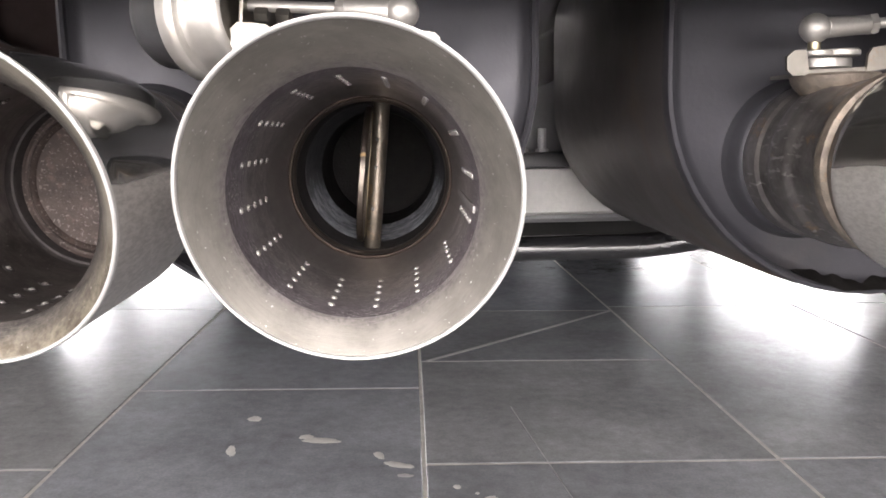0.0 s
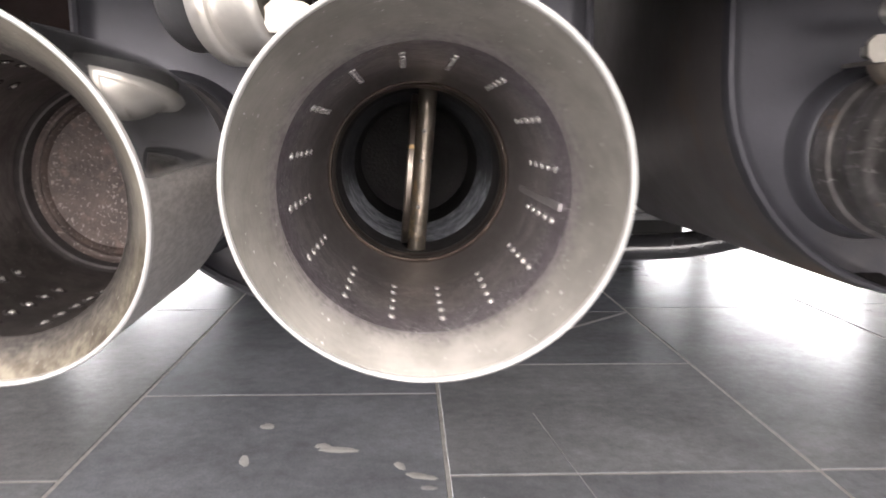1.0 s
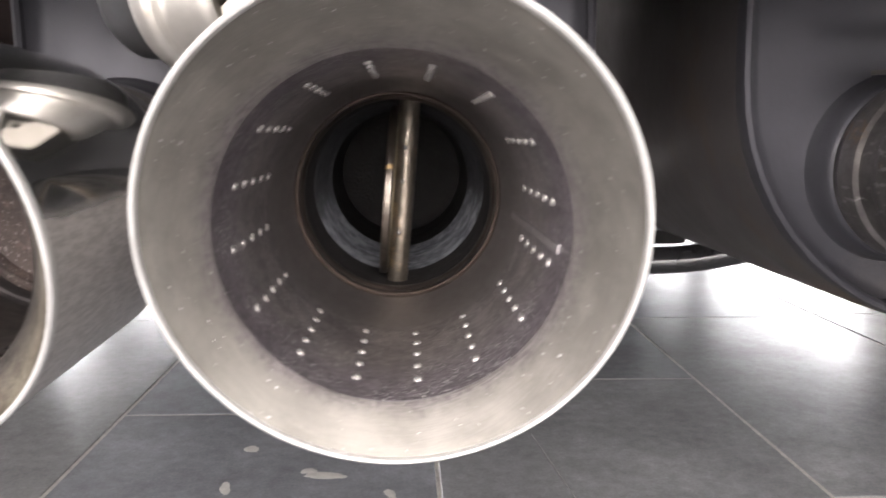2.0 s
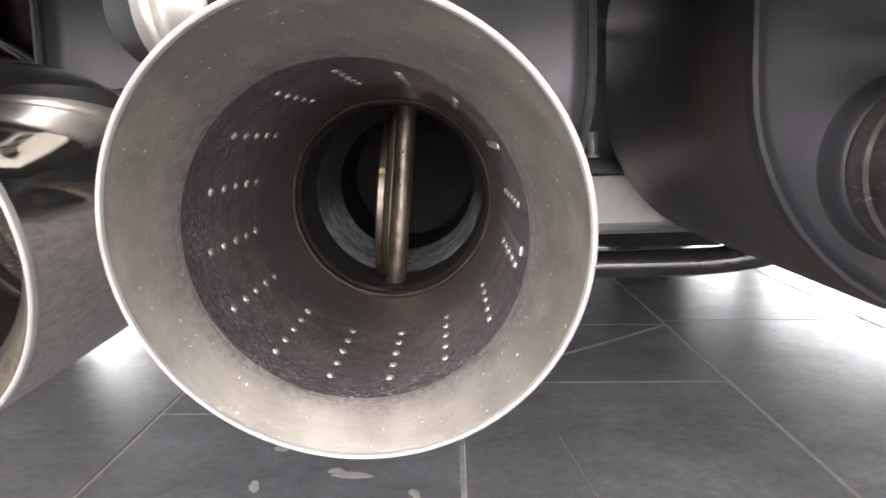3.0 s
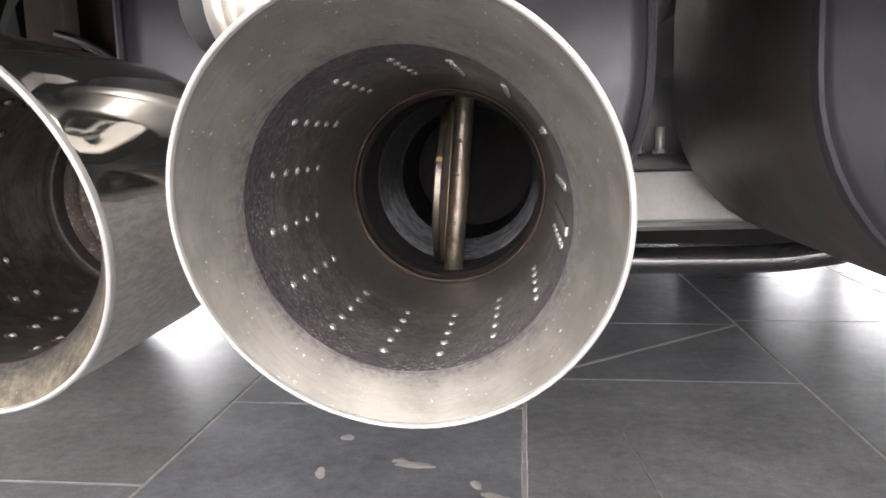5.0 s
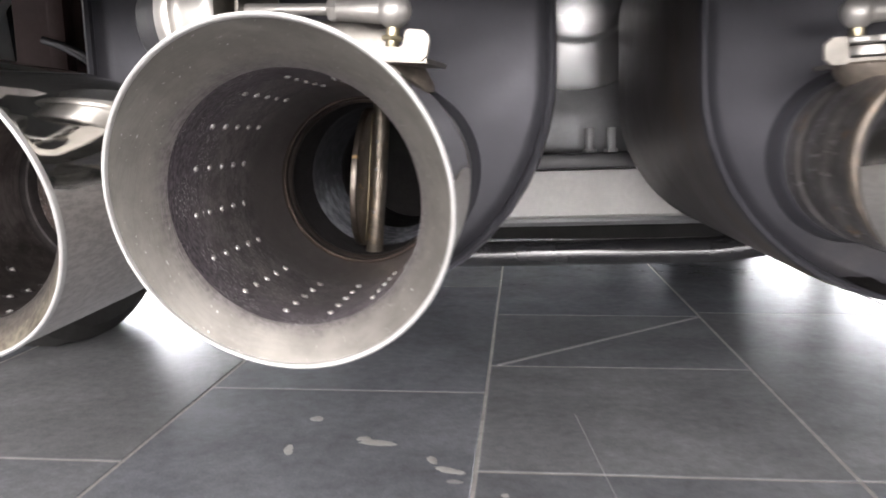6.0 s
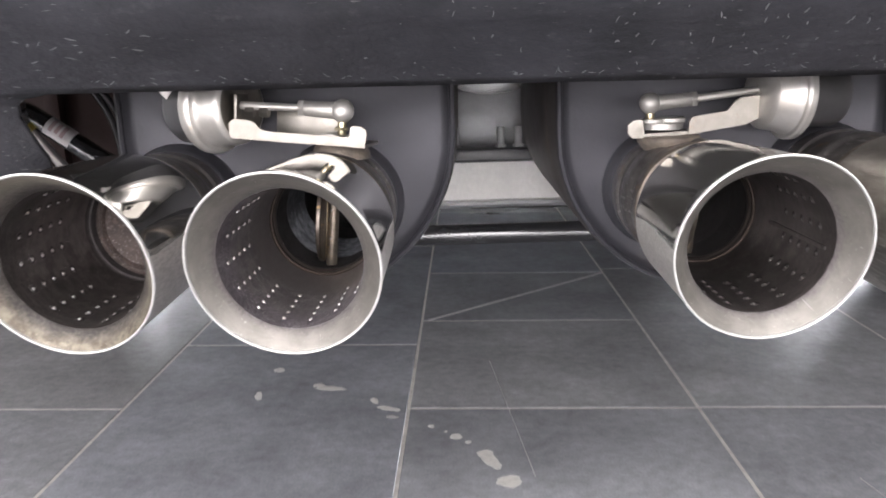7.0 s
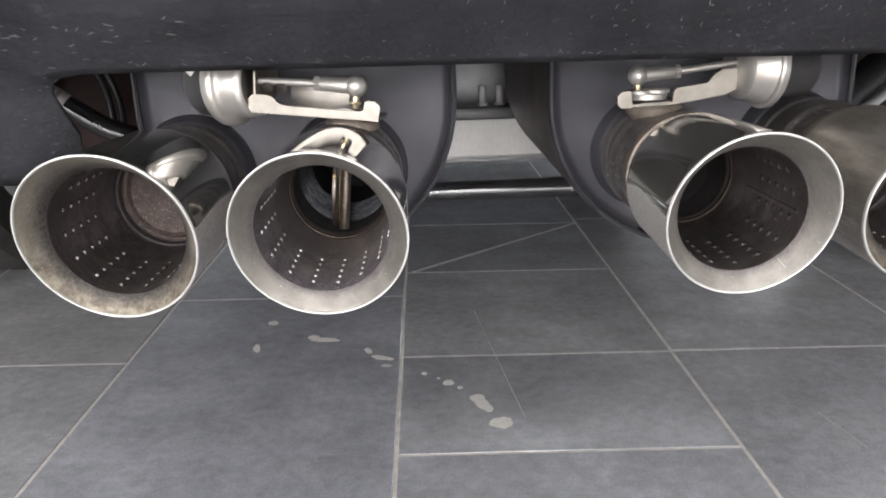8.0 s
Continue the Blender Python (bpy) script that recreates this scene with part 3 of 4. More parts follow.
def notch_x(z):
    """Half-width of the opening for the exhaust at a height."""
    pts = ((0.27, 0.312), (0.287, 0.310), (0.30, 0.304), (0.312, 0.297), (0.318, 0.294), (0.325, 0.2935), (0.340, 0.2975), (0.352, 0.3005), (0.360, 0.2985), (0.3645, 0.2915), (0.3675, 0.277))
    for (za, xa), (zb, xb) in zip(pts, pts[1:]):
        if z <= zb:
            return xa + (xb - xa) * (z - za) / (zb - za)
    return pts[-1][1]


def bumper_skin():
    bm = bmesh.new()

    def curve(x):
        return 0.10 * max(0.0, abs(x - CX) - 0.35) ** 2

    def sheet(zs, xs_of):
        rows = []
        for z in zs:
            rows.append([bm.verts.new((x, bumper_y(z) + curve(x), z - 0.0014 - 0.009 * (x - CX))) for x in xs_of(z)])
        for a, b in zip(rows, rows[1:]):
            for i in range(len(a) - 1):
                bm.faces.new((a[i], a[i + 1], b[i + 1], b[i]))

    xs_lo = [CX - 0.88 + (0.88 - notch_x(0.3675)) * i / 14 for i in range(15)]
    xs_mid = [CX - notch_x(0.3675) + 2 * notch_x(0.3675) * i / 24 for i in range(25)]
    xs_hi = [CX + notch_x(0.3675) + (0.88 - notch_x(0.3675)) * i / 14 for i in range(15)]
    sheet([0.3675 + (0.80 - 0.3675) * (i / 26) ** 1.4 for i in range(27)], lambda z: xs_lo + xs_mid[1:-1] + xs_hi)
    low = [0.288, 0.30, 0.312, 0.325, 0.333, 0.340, 0.347, 0.352, 0.356, 0.360, 0.3625, 0.3645, 0.366, 0.3675]
    sheet(low, lambda z: [CX - 0.88 + (0.88 - notch_x(z)) * i / 14 for i in range(15)])
    sheet(low, lambda z: [CX + notch_x(z) + (0.88 - notch_x(z)) * i / 14 for i in range(15)])
    bmesh.ops.remove_doubles(bm, verts=bm.verts, dist=1e-5)
    return bm


bumper = solid("rear_bumper", bumper_skin(), PLASTIC, "scuffed grained black plastic rear bumper above the exhaust tips", "bumper", smooth=60)
thick = bumper.modifiers.new("thickness", "SOLIDIFY")
thick.thickness, thick.offset = 0.004, 0
bm = bmesh.new()
extrude_xz(bm, [(0.0315, 0.3745), (0.0425, 0.3745), (0.0425, 0.3680), (0.0372, 0.3615), (0.0315, 0.3680)], 0.5395, 0.5410)
box(bm, 0.0315, 0.0425, 0.5080, 0.5400, 0.3735, 0.3752)
part("clip_tab", bm, LABEL, bumper, "small pale triangular tab under the edge")


def scuff_marks():
    """Short pale nicks and scuffs scored into the plastic, thickest on one half and along the lower edge."""
    rng = random.Random(23)
    bm = bmesh.new()

    def skin(x, z):
        return Vector((x, bumper_y(z) + 0.10 * max(0.0, abs(x - CX) - 0.35) ** 2 - 0.0032, z - 0.0014 - 0.009 * (x - CX)))

    def stroke(x, z, length, w, turn, bend):
        pts = []
        for k in range(5):
            u = k / 4 - 0.5
            a = radians(turn + bend * u)
            pts.append((x + length * u * math.cos(a), z + length * u * math.sin(a)))
        n = Vector((-math.sin(radians(turn)), math.cos(radians(turn))))
        sides = []
        for k, (px, pz) in enumerate(pts):
            h = 0.5 * w * (0.25, 0.9, 1.0, 0.8, 0.2)[k]
            sides.append([bm.verts.new(skin(px + n.x * h * g, max(0.3685, pz + n.y * h * g))) for g in (-1, 1)])
        for a, b in zip(sides, sides[1:]):
            bm.faces.new((a[0], a[1], b[1], b[0]))

    for k in range(280):
        x = min(0.74, max(0.22, rng.gauss(0.47, 0.13)))
        stroke(x, rng.uniform(0.374, 0.445), rng.uniform(0.001, 0.004), rng.uniform(0.0004, 0.0011), rng.gauss(70, 40), rng.uniform(-60, 60))
    for k in range(70):
        stroke(rng.uniform(-0.30, 0.80), rng.uniform(0.374, 0.47), rng.uniform(0.0008, 0.0025), rng.uniform(0.0004, 0.0009), rng.uniform(0, 180), rng.uniform(-60, 60))
    for k in range(46):
        stroke(rng.gauss(-0.06, 0.05), rng.gauss(0.389, 0.006), rng.uniform(0.002, 0.007), rng.uniform(0.0004, 0.0009), rng.gauss(4, 14), rng.uniform(-20, 20))
    for k in range(60):
        stroke(rng.uniform(0.0, 0.62), rng.gauss(0.3715, 0.0015), rng.uniform(0.001, 0.005), rng.uniform(0.0003, 0.0006), rng.gauss(0, 25), rng.uniform(-30, 30))
    marks = part("scuff_marks", bm, NICK, bumper, "pale nicks and scuffs scored into the plastic", smooth=0)
    tagged(marks, kind="stuff")


scuff_marks()

# ---- mufflers ----


def oval(hw, zlo, zhi, n=24):
    """Outline of a muffler's end: half circles below and above."""
    pts = [(hw * math.cos(math.pi + math.pi * i / n), zlo + hw * math.sin(math.pi + math.pi * i / n)) for i in range(n + 1)]
    return pts + [(hw * math.cos(math.pi * i / n), zhi + 0.7 * hw * math.sin(math.pi * i / n)) for i in range(n + 1)]


def loft(bm, rings, cap0=False, cap1=False):
    made = [[bm.verts.new(p) for p in ring] for ring in rings]
    for a, b in zip(made, made[1:]):
        k = len(a)
        for i in range(k):
            bm.faces.new((a[i], a[(i + 1) % k], b[(i + 1) % k], b[i]))
    if cap0:
        bm.faces.new(made[0])
    if cap1:
        bm.faces.new(made[-1][::-1])
    return bm


def muffler(cx, y, cz, hw, pipes, valved, depth, pipe_end, label):
    base = thing("muffler", label, "muffler", "rear mufflers", at=pose(cx, y, cz))

    def ring(k, s):
        return [(x * k, s, z * k) for x, z in oval(hw, 0.0, 0.075)]

    bm = bmesh.new()
    loft(bm, [ring(0.972, 0.003), ring(0.985, 0.006), ring(0.985, 0.012), ring(1.0, 0.02), ring(1.0, depth - 0.03), ring(0.96, depth)], cap1=True)
    part("body", bm, MUFFLER_SIDE, base, "brownish heat-tinted steel side")
    bm = bmesh.new()
    loft(bm, [ring(0.955, -0.004), ring(0.93, 0.001), ring(0.90, 0.003)])
    edges = [e for e in bm.edges if all(abs(v.co.y - 0.003) < 1e-6 for v in e.verts)]
    for px, pz in pipes[valved:valved + 1]:
        hole = [bm.verts.new((px - cx + 0.0415 * math.cos(2 * math.pi * i / 36), 0.003, pz - cz + 0.0415 * math.sin(2 * math.pi * i / 36))) for i in range(36)]
        edges += [bm.edges.new((hole[i], hole[(i + 1) % 36])) for i in range(36)]
    bmesh.ops.triangle_fill(bm, edges=edges, use_beauty=True, normal=(0, -1, 0))
    part("end_plate", bm, MUFFLER, base, "flat dark grey steel end plate")
    bm = bmesh.new()
    prof = [(0.950, -0.002), (0.957, -0.006), (0.970, -0.0075), (0.985, -0.006), (0.992, -0.001), (0.985, 0.005), (0.962, 0.005), (0.950, -0.002)]
    loft(bm, [ring(k, s) for k, s in prof])
    bmesh.ops.remove_doubles(bm, verts=bm.verts, dist=1e-6)
    part("seam", bm, MUFFLER, base, "rolled edge seam")
    for px, pz in pipes:
        m = pose(px - cx, 0, pz - cz)
        part("collar", revolve([(0.0480, 0.0032), (0.0468, 0.0010), (0.0458, -0.0030), (0.0450, -0.0080), (0.0440, -0.0115), (0.0428, -0.0132), (0.0412, -0.0138)], 64, m=m), MUFFLER, base)
        end = pipe_end - y
        p = part("pipe", revolve([(0.0415, 0.0), (0.0418, -0.014), (0.0422, -0.017), (0.0438, -0.019), (0.0442, -0.023), (0.0442, -0.030), (0.0438, -0.034), (0.0420, -0.036), (0.0416, -0.040),
                                  (0.0416, -0.046), (0.0424, -0.049), (0.0440, -0.051), (0.0444, -0.055), (0.0444, -0.066), (0.0438, -0.070), (0.0420, -0.072), (0.0413, -0.075), (0.0413, end + 0.113)], 64, m=m),
                 PIPE, base, "dull brown-stained outlet pipe with rolled rings")
        part("weld_bead", revolve([(0.0414, end + 0.1140), (0.0440, end + 0.1150), (0.0450, end + 0.1180), (0.0440, end + 0.1215), (0.0414, end + 0.1230)], 64, m=m), WELD, p, "brownish weld bead")
    return base


SMEAR = mat("black_tar", (0.010, 0.009, 0.009), (0.020, 0.018, 0.017), 120, (0.85, 0.95), spec=0.1)
HOSE = mat("glossy_black_hose", (0.030, 0.030, 0.032), (0.045, 0.045, 0.047), 40, (0.20, 0.28))


def tar_smear(base, hw):
    """One ragged crust of black dirt on the lowest part of a muffler's end."""
    rng = random.Random(5)
    bm = bmesh.new()
    phases = [[rng.uniform(0, 6.28) for _ in range(3)] for _ in range(2)]
    outer, inner = [], []
    for k in range(41):
        u = k / 40
        a = radians(-114 + 36 * u)
        wide = math.sin(math.pi * min(1, max(0, u))) ** 0.6
        wave = [sum(math.sin(f * u + ph) / n for n, (f, ph) in enumerate(zip((9, 21, 37), turns), 2)) for turns in phases]
        ro, ri = hw * (0.945 + 0.018 * wide * (1 + 0.5 * wave[0])), hw * (0.945 - 0.040 * wide * (0.75 + 0.6 * wave[1]))
        outer.append(((ro * math.cos(a), ro * math.sin(a)), -0.0100))
        inner.append(((ri * math.cos(a), ri * math.sin(a)), 0.0004))
    rows = [[bm.verts.new((x, y, z)) for (x, z), y in line] for line in (outer, inner)]
    back = [[bm.verts.new((x, 0.006, z)) for (x, z), y in line] for line in (inner, outer)]
    made = rows + back
    for p, q in zip(made, made[1:] + made[:1]):
        for k in range(40):
            bm.faces.new((p[k], p[k + 1], q[k + 1], q[k]))
    bm.faces.new([line[0] for line in made])
    bm.faces.new([line[-1] for line in made][::-1])
    part("tar_smear", bm, SMEAR, base, "crust of black dirt near the bottom")


TIPS = [(0.0076, 0.4343, 0.2778), (0.1300, 0.4227, 0.2779), (0.380, 0.4315, 0.2776), (0.5015, 0.4420, 0.2767)]
muffler(0.0925, 0.631, 0.330, 0.127, [(TIPS[0][0], 0.2785), (TIPS[1][0], 0.2785)], 1, 0.40, 0.430, "dark grey steel muffler with twin outlet pipes")
right_muffler = muffler(0.4225, 0.659, 0.323, 0.128, [(TIPS[2][0], 0.2785), (TIPS[3][0], 0.2785)], 0, 0.38, 0.438, "dark grey steel muffler with heat-stained twin outlet pipes")
tar_smear(right_muffler, 0.128)


# ---- exhaust tips ----


def dimple_meshes():
    bm = bmesh.new()
    revolve([(0.0001, -0.0008), (0.0008, -0.00065), (0.00130, -0.0002), (0.00148, 0.0004)], 10, bm=bm)
    cap = link_mesh("perforation", bm, DOT_GLINT, 50)
    foul = cap.copy()
    foul.materials[0] = FOUL_DOT
    bm = bmesh.new()
    revolve([(0.0015, -0.00018), (0.0023, -0.00022), (0.0029, 0.0001)], 12, bm=bm)
    halo = link_mesh("soot_mark", bm, SOOT_RING, 50)
    return cap, foul, halo


CAP, FOUL_CAP, HALO = dimple_meshes()


def exhaust_tip(at, size, face_yaw, face_el, flare_material, shell_material, valve, label, fouled=False):
    tip = thing("exhaust_tip", label, "exhaust tip", "four exhaust tips", at=pose(*at) @ Matrix.Scale(size, 4))
    tilt = (math.tan(radians(face_yaw)), math.tan(radians(face_el)))
    N = 96
    cone = [(0.04905 + 0.00195 * k / 12, 0.1000 - 0.008 * k, 0.05 + 0.92 * k / 12) for k in range(13)]
    part("shell", revolve([(0.0483, 0.1056, 0.02), (0.0488, 0.1030, 0.03), (0.0490, 0.1012, 0.04)] + cone + [(0.0514, 0.0015, 1)], N, tilt), shell_material, tip, "mirror-polished outer sleeve")
    part("shoulder", revolve([(0.0413, 0.1150), (0.0432, 0.1148), (0.0452, 0.1135), (0.0470, 0.1105), (0.0480, 0.1075), (0.0484, 0.1055, 0.02)], N, tilt), WELD, tip, "brown heat-coloured weld behind the sleeve")
    part("rim", revolve([(0.0513, 0.0022, 1), (0.0516, 0.0006, 1), (0.0514, -0.0006, 1), (0.0509, -0.0010, 1), (0.0504, -0.0008, 1), (0.0501, 0.0, 1), (0.0501, 0.0012, 1),
                         (0.0506, 0.0024, 1)], N, tilt, close=True), RIM_STEEL, tip, "thin bright cut edge")
    part("flare", revolve([(0.0502, 0.0005, 1), (0.0470, 0.0052, 0.88), (0.0430, 0.0118, 0.70), (0.0405, 0.0155, 0.60), (0.0396, 0.0175, 0.55)], N, tilt),
         flare_material, tip, "brushed inner cone")
    mouth = [(0.0396, 0.0172, 0.55), (0.0394, 0.022, 0.4), (0.0394, 0.055)]
    neck = [(0.0394, 0.097), (0.0392, 0.104), (0.0386, 0.112), (0.0378, 0.120), (0.0371, 0.127), (0.0368, 0.132)]
    if not valve:
        neck = [(0.0394, 0.092), (0.0390, 0.099), (0.0383, 0.106), (0.0376, 0.112), (0.0372, 0.116)]
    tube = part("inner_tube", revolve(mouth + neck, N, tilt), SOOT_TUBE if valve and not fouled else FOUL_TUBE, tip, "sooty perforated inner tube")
    for k in range(16):
        a = radians(7.5 + 22.5 * k)
        for j in range(5):
            s = 0.0375 + 0.0117 * j
            m = Matrix.Translation((0.0393 * math.cos(a), s, 0.0393 * math.sin(a))) @ pose(0, 0, 0, 0, -math.degrees(a), 0) @ pose(0, 0, 0, 0, 0, -90)
            for nm, me in (("perforation", FOUL_CAP if fouled else CAP), ("soot_mark", HALO))[:2 if fouled or not valve else 1]:
                o = new(nm, me)
                o.parent = tube
                o.matrix_basis = m
    # weld seam along the tube
    a = radians(-8)
    bm = bmesh.new()
    box(bm, -0.0012, 0.0012, 0.028, 0.112, -0.0004, 0.0004, 0.0003, pose(0.0391 * math.cos(a), 0, 0.0391 * math.sin(a), 0, 98, 0))
    part("weld_seam", bm, FOUL_TUBE if fouled else SEAM, tip)
    if fouled:
        a = radians(-52)
        bm = bmesh.new()
        rod(bm, (0.0485 * math.cos(a), 0.0042 + 0.86 * (tilt[0] * 0.048 * math.cos(a) + tilt[1] * 0.048 * math.sin(a)), 0.0485 * math.sin(a)),
            (0.0408 * math.cos(a), 0.0150 + 0.62 * (tilt[0] * 0.041 * math.cos(a) + tilt[1] * 0.041 * math.sin(a)), 0.0408 * math.sin(a)), 0.00028, 8)
        part("scratch_line", bm, BALL_STEEL, tip, "bright scored line across the inner cone")
    if valve:
        part("end_ring", revolve([(0.0370, 0.1290), (0.0368, 0.1312), (0.0362, 0.1322), (0.0357, 0.1318), (0.0354, 0.1324), (0.0356, 0.1340), (0.0354, 0.1356), (0.0347, 0.1362), (0.0342, 0.1372), (0.0343, 0.1390), (0.0352, 0.1420)], N), LIP, tip,
             "dull steel ring inside")
        part("throat", revolve([(0.0352, 0.1415), (0.0354, 0.144), (0.0354, 0.150), (0.0350, 0.176)], N), SOOT_DARK, tip, "black sooty throat")
        part("crusted_ring", revolve([(0.0350, 0.176), (0.0343, 0.178), (0.0341, 0.228), (0.0330, 0.230), (0.0325, 0.232)], N), SOOT_DARK if fouled else CRUST, tip, "soot crust")
        part("pipe_end", revolve([(0.0326, 0.2315), (0.0328, 0.238), (0.0328, 0.30), (0.0001, 0.3005)], N), SOOT_DARK, tip)
        lean = pose(0, 0.157, 0, 0, 5.5, 0)
        bm = bmesh.new()
        revolve([(0.0001, -0.0015), (0.0320, -0.0015), (0.0326, -0.0010), (0.0326, 0.0010), (0.0320, 0.0015), (0.0001, 0.0015)], 96, bm=bm, m=lean @ pose(-0.0036, 0, 0, 0, 0, 90))
        flap = part("valve_flap", bm, VALVE, tip, "round butterfly valve standing edge-on")
        bm = bmesh.new()
        rod(bm, lean @ Vector((0.0020, -0.001, -0.0355)), lean @ Vector((0.0020, -0.001, 0.0355)), 0.0040)
        part("valve_shaft", bm, SHAFT, flap, "heat-tinted upright shaft, coloured paler for torchlight")
        bm = bmesh.new()
        rod(bm, lean @ Vector((-0.0021, -0.0035, -0.030)), lean @ Vector((-0.0021, -0.0035, 0.030)), 0.0005, 8)
        part("valve_rib", bm, BRASS, flap, "thin straw-coloured seam beside the shaft")
        for zz in (-0.016, 0.004, 0.017):
            bm = bmesh.new()
            sphere(bm, lean @ Vector((0.0012, -0.0047, zz)), 0.0009, 10)
            part("spot_weld", bm, BALL_STEEL, flap)
    else:
        part("end_ring", revolve([(0.0373, 0.1145), (0.0370, 0.1168), (0.0363, 0.1180), (0.0354, 0.1182), (0.0350, 0.1195), (0.0350, 0.126)], N), SOOT_RING, tip, "browned steel ring inside")
        part("back_plate", revolve([(0.0352, 0.1250), (0.0338, 0.1262), (0.0326, 0.1262), (0.0316, 0.1240), (0.0306, 0.1232), (0.0296, 0.1240), (0.0288, 0.1256), (0.0200, 0.1264), (0.0001, 0.1270)], N),
             BROWN_PLATE, tip, "mottled rust-brown plate closing the pipe")
    return tip


exhaust_tip(TIPS[0], 1.025, -4.0, -17.5, DIRTY_FLARE, POLISHED, False, "polished steel exhaust tip with a brown-stained inner cone")
exhaust_tip(TIPS[1], 0.995, -3.6, -16.5, FLARE_STEEL, POLISHED, True, "polished steel exhaust tip with an open butterfly valve inside")
exhaust_tip(TIPS[2], 0.99, 0.9, -14.5, FLARE_STEEL, WORN_STEEL, True, "scratched steel exhaust tip with a valve and a sooted bore", True)
exhaust_tip(TIPS[3], 1.0, 1.5, -14.5, DIRTY_FLARE, DULL_STEEL, False, "dull scratched steel exhaust tip with a plain end plate")


# ---- valve actuators ----
def actuator_left():
    base = thing("valve_actuator", "nickel-plated valve actuator with a round canister and ball-joint rod", "actuator", "valve actuators")
    cz = 0.357
    m = along((0.0772, 0.5697, cz - 0.003), (0.0772 - 0.0544, 0.5697 + 0.0254, cz - 0.0025))
    can = part("canister", revolve([(0.0215, 0.0003), (0.0235, 0.0011), (0.0246, 0.0026), (0.0250, 0.0045), (0.0261, 0.0155), (0.0262, 0.017), (0.0268, 0.0185), (0.0285, 0.0195)], 48, m=m), ZINC, base)
    part("end_face", revolve([(0.0001, 0.0008), (0.017, 0.0008), (0.0195, 0.0), (0.0216, 0.0003)], 48, m=m), BRACKET, can, "brown-stained end face")
    part("flange", revolve([(0.0265, 0.0190), (0.0300, 0.0195), (0.0312, 0.0210), (0.0314, 0.0225), (0.0312, 0.0265), (0.0300, 0.0285), (0.0270, 0.029)], 48, close=True, m=m), ZINC, can, "crimped bright flange")
    part("rear_cap", revolve([(0.0265, 0.028), (0.0255, 0.032), (0.0245, 0.046), (0.022, 0.050), (0.0001, 0.051)], 48, m=m), BLACK_METAL, can, "black rear cap")
    ball = (0.146, 0.555, 0.350)
    bm = bmesh.new()
    rod(bm, (0.076, 0.566, 0.3555), (0.120, 0.559, 0.3525), 0.0026)
    part("rod", bm, BALL_STEEL, base)
    bm = bmesh.new()
    rod(bm, (0.117, 0.5595, 0.3527), (0.121, 0.5590, 0.3525), 0.0056, 6)
    rod(bm, (0.1208, 0.559, 0.3525), (0.141, 0.556, 0.3504), 0.0050, 20, 0.0056)
    sphere(bm, ball, 0.0076, 24)
    sock = part("ball_socket", bm, BALL_STEEL, base, "satin steel ball socket")
    bm = bmesh.new()
    rod(bm, (0.1445, 0.555, 0.3345), (0.1455, 0.555, 0.346), 0.0029)
    rod(bm, (0.1445, 0.555, 0.3375), (0.1447, 0.555, 0.3395), 0.0048, 6)
    part("stud", bm, BRASS, sock, "small yellow-plated stud")
    # bracket: a channel with an upturned front flange
    mb = Matrix.Translation((0.0715, 0.556, 0.335)) @ pose(0, 0, 0, 0, 5.1, -9)
    bm = bmesh.new()
    flange = [(0.0, 0.000), (0.0885, 0.0003), (0.0908, 0.0025), (0.0915, 0.0085), (0.0908, 0.0110), (0.0885, 0.0128), (0.0825, 0.0132), (0.0808, 0.0122), (0.0800, 0.0066), (0.0785, 0.0056), (0.026, 0.0058), (0.021, 0.0066),
              (0.0185, 0.0080), (0.0165, 0.0105), (0.014, 0.0118), (0.008, 0.0122),
              (0.001, 0.0120), (-0.003, 0.008), (-0.0025, 0.004)]
    extrude_xz(bm, flange, 0, 0.002, mb)
    box(bm, 0.0, 0.0905, 0.001, 0.034, -0.0005, 0.0015, 0.0, mb)
    box(bm, 0.018, 0.062, 0.034, 0.036, 0.0, 0.0195, 0.0006, mb)
    box(bm, 0.0005, 0.0025, 0.003, 0.036, 0.0, 0.028, 0.0006, mb)
    br = part("bracket", bm, BRACKET, base, "folded plated steel bracket")
    for bx in (0.006, 0.016):
        bm = bmesh.new()
        rod(bm, mb @ Vector((bx, 0.010, 0.017)), mb @ Vector((bx + 0.006, 0.010, 0.017)), 0.0036, 6)
        part("bolt", bm, BRACKET, br)
    bm = bmesh.new()
    extrude_xz(bm, [(0.050, 0.0), (0.056, 0.005), (0.066, 0.0065), (0.0775, 0.004), (0.0775, 0.0015), (0.062, 0.0)], 0.006, 0.022, mb)
    part("lever", bm, BALL_STEEL, base)
    bm = bmesh.new()
    revolve([(0.0205, 0.0), (0.0200, 0.004), (0.0182, 0.008), (0.0160, 0.0115), (0.0150, 0.0150), (0.0001, 0.0152)], 40, bm=bm, m=along((0.139, 0.583, 0.3165), (0.139, 0.583, 0.3315)))
    part("boss", bm, WELD, base, "brown heat-coloured pivot boss")
    return base


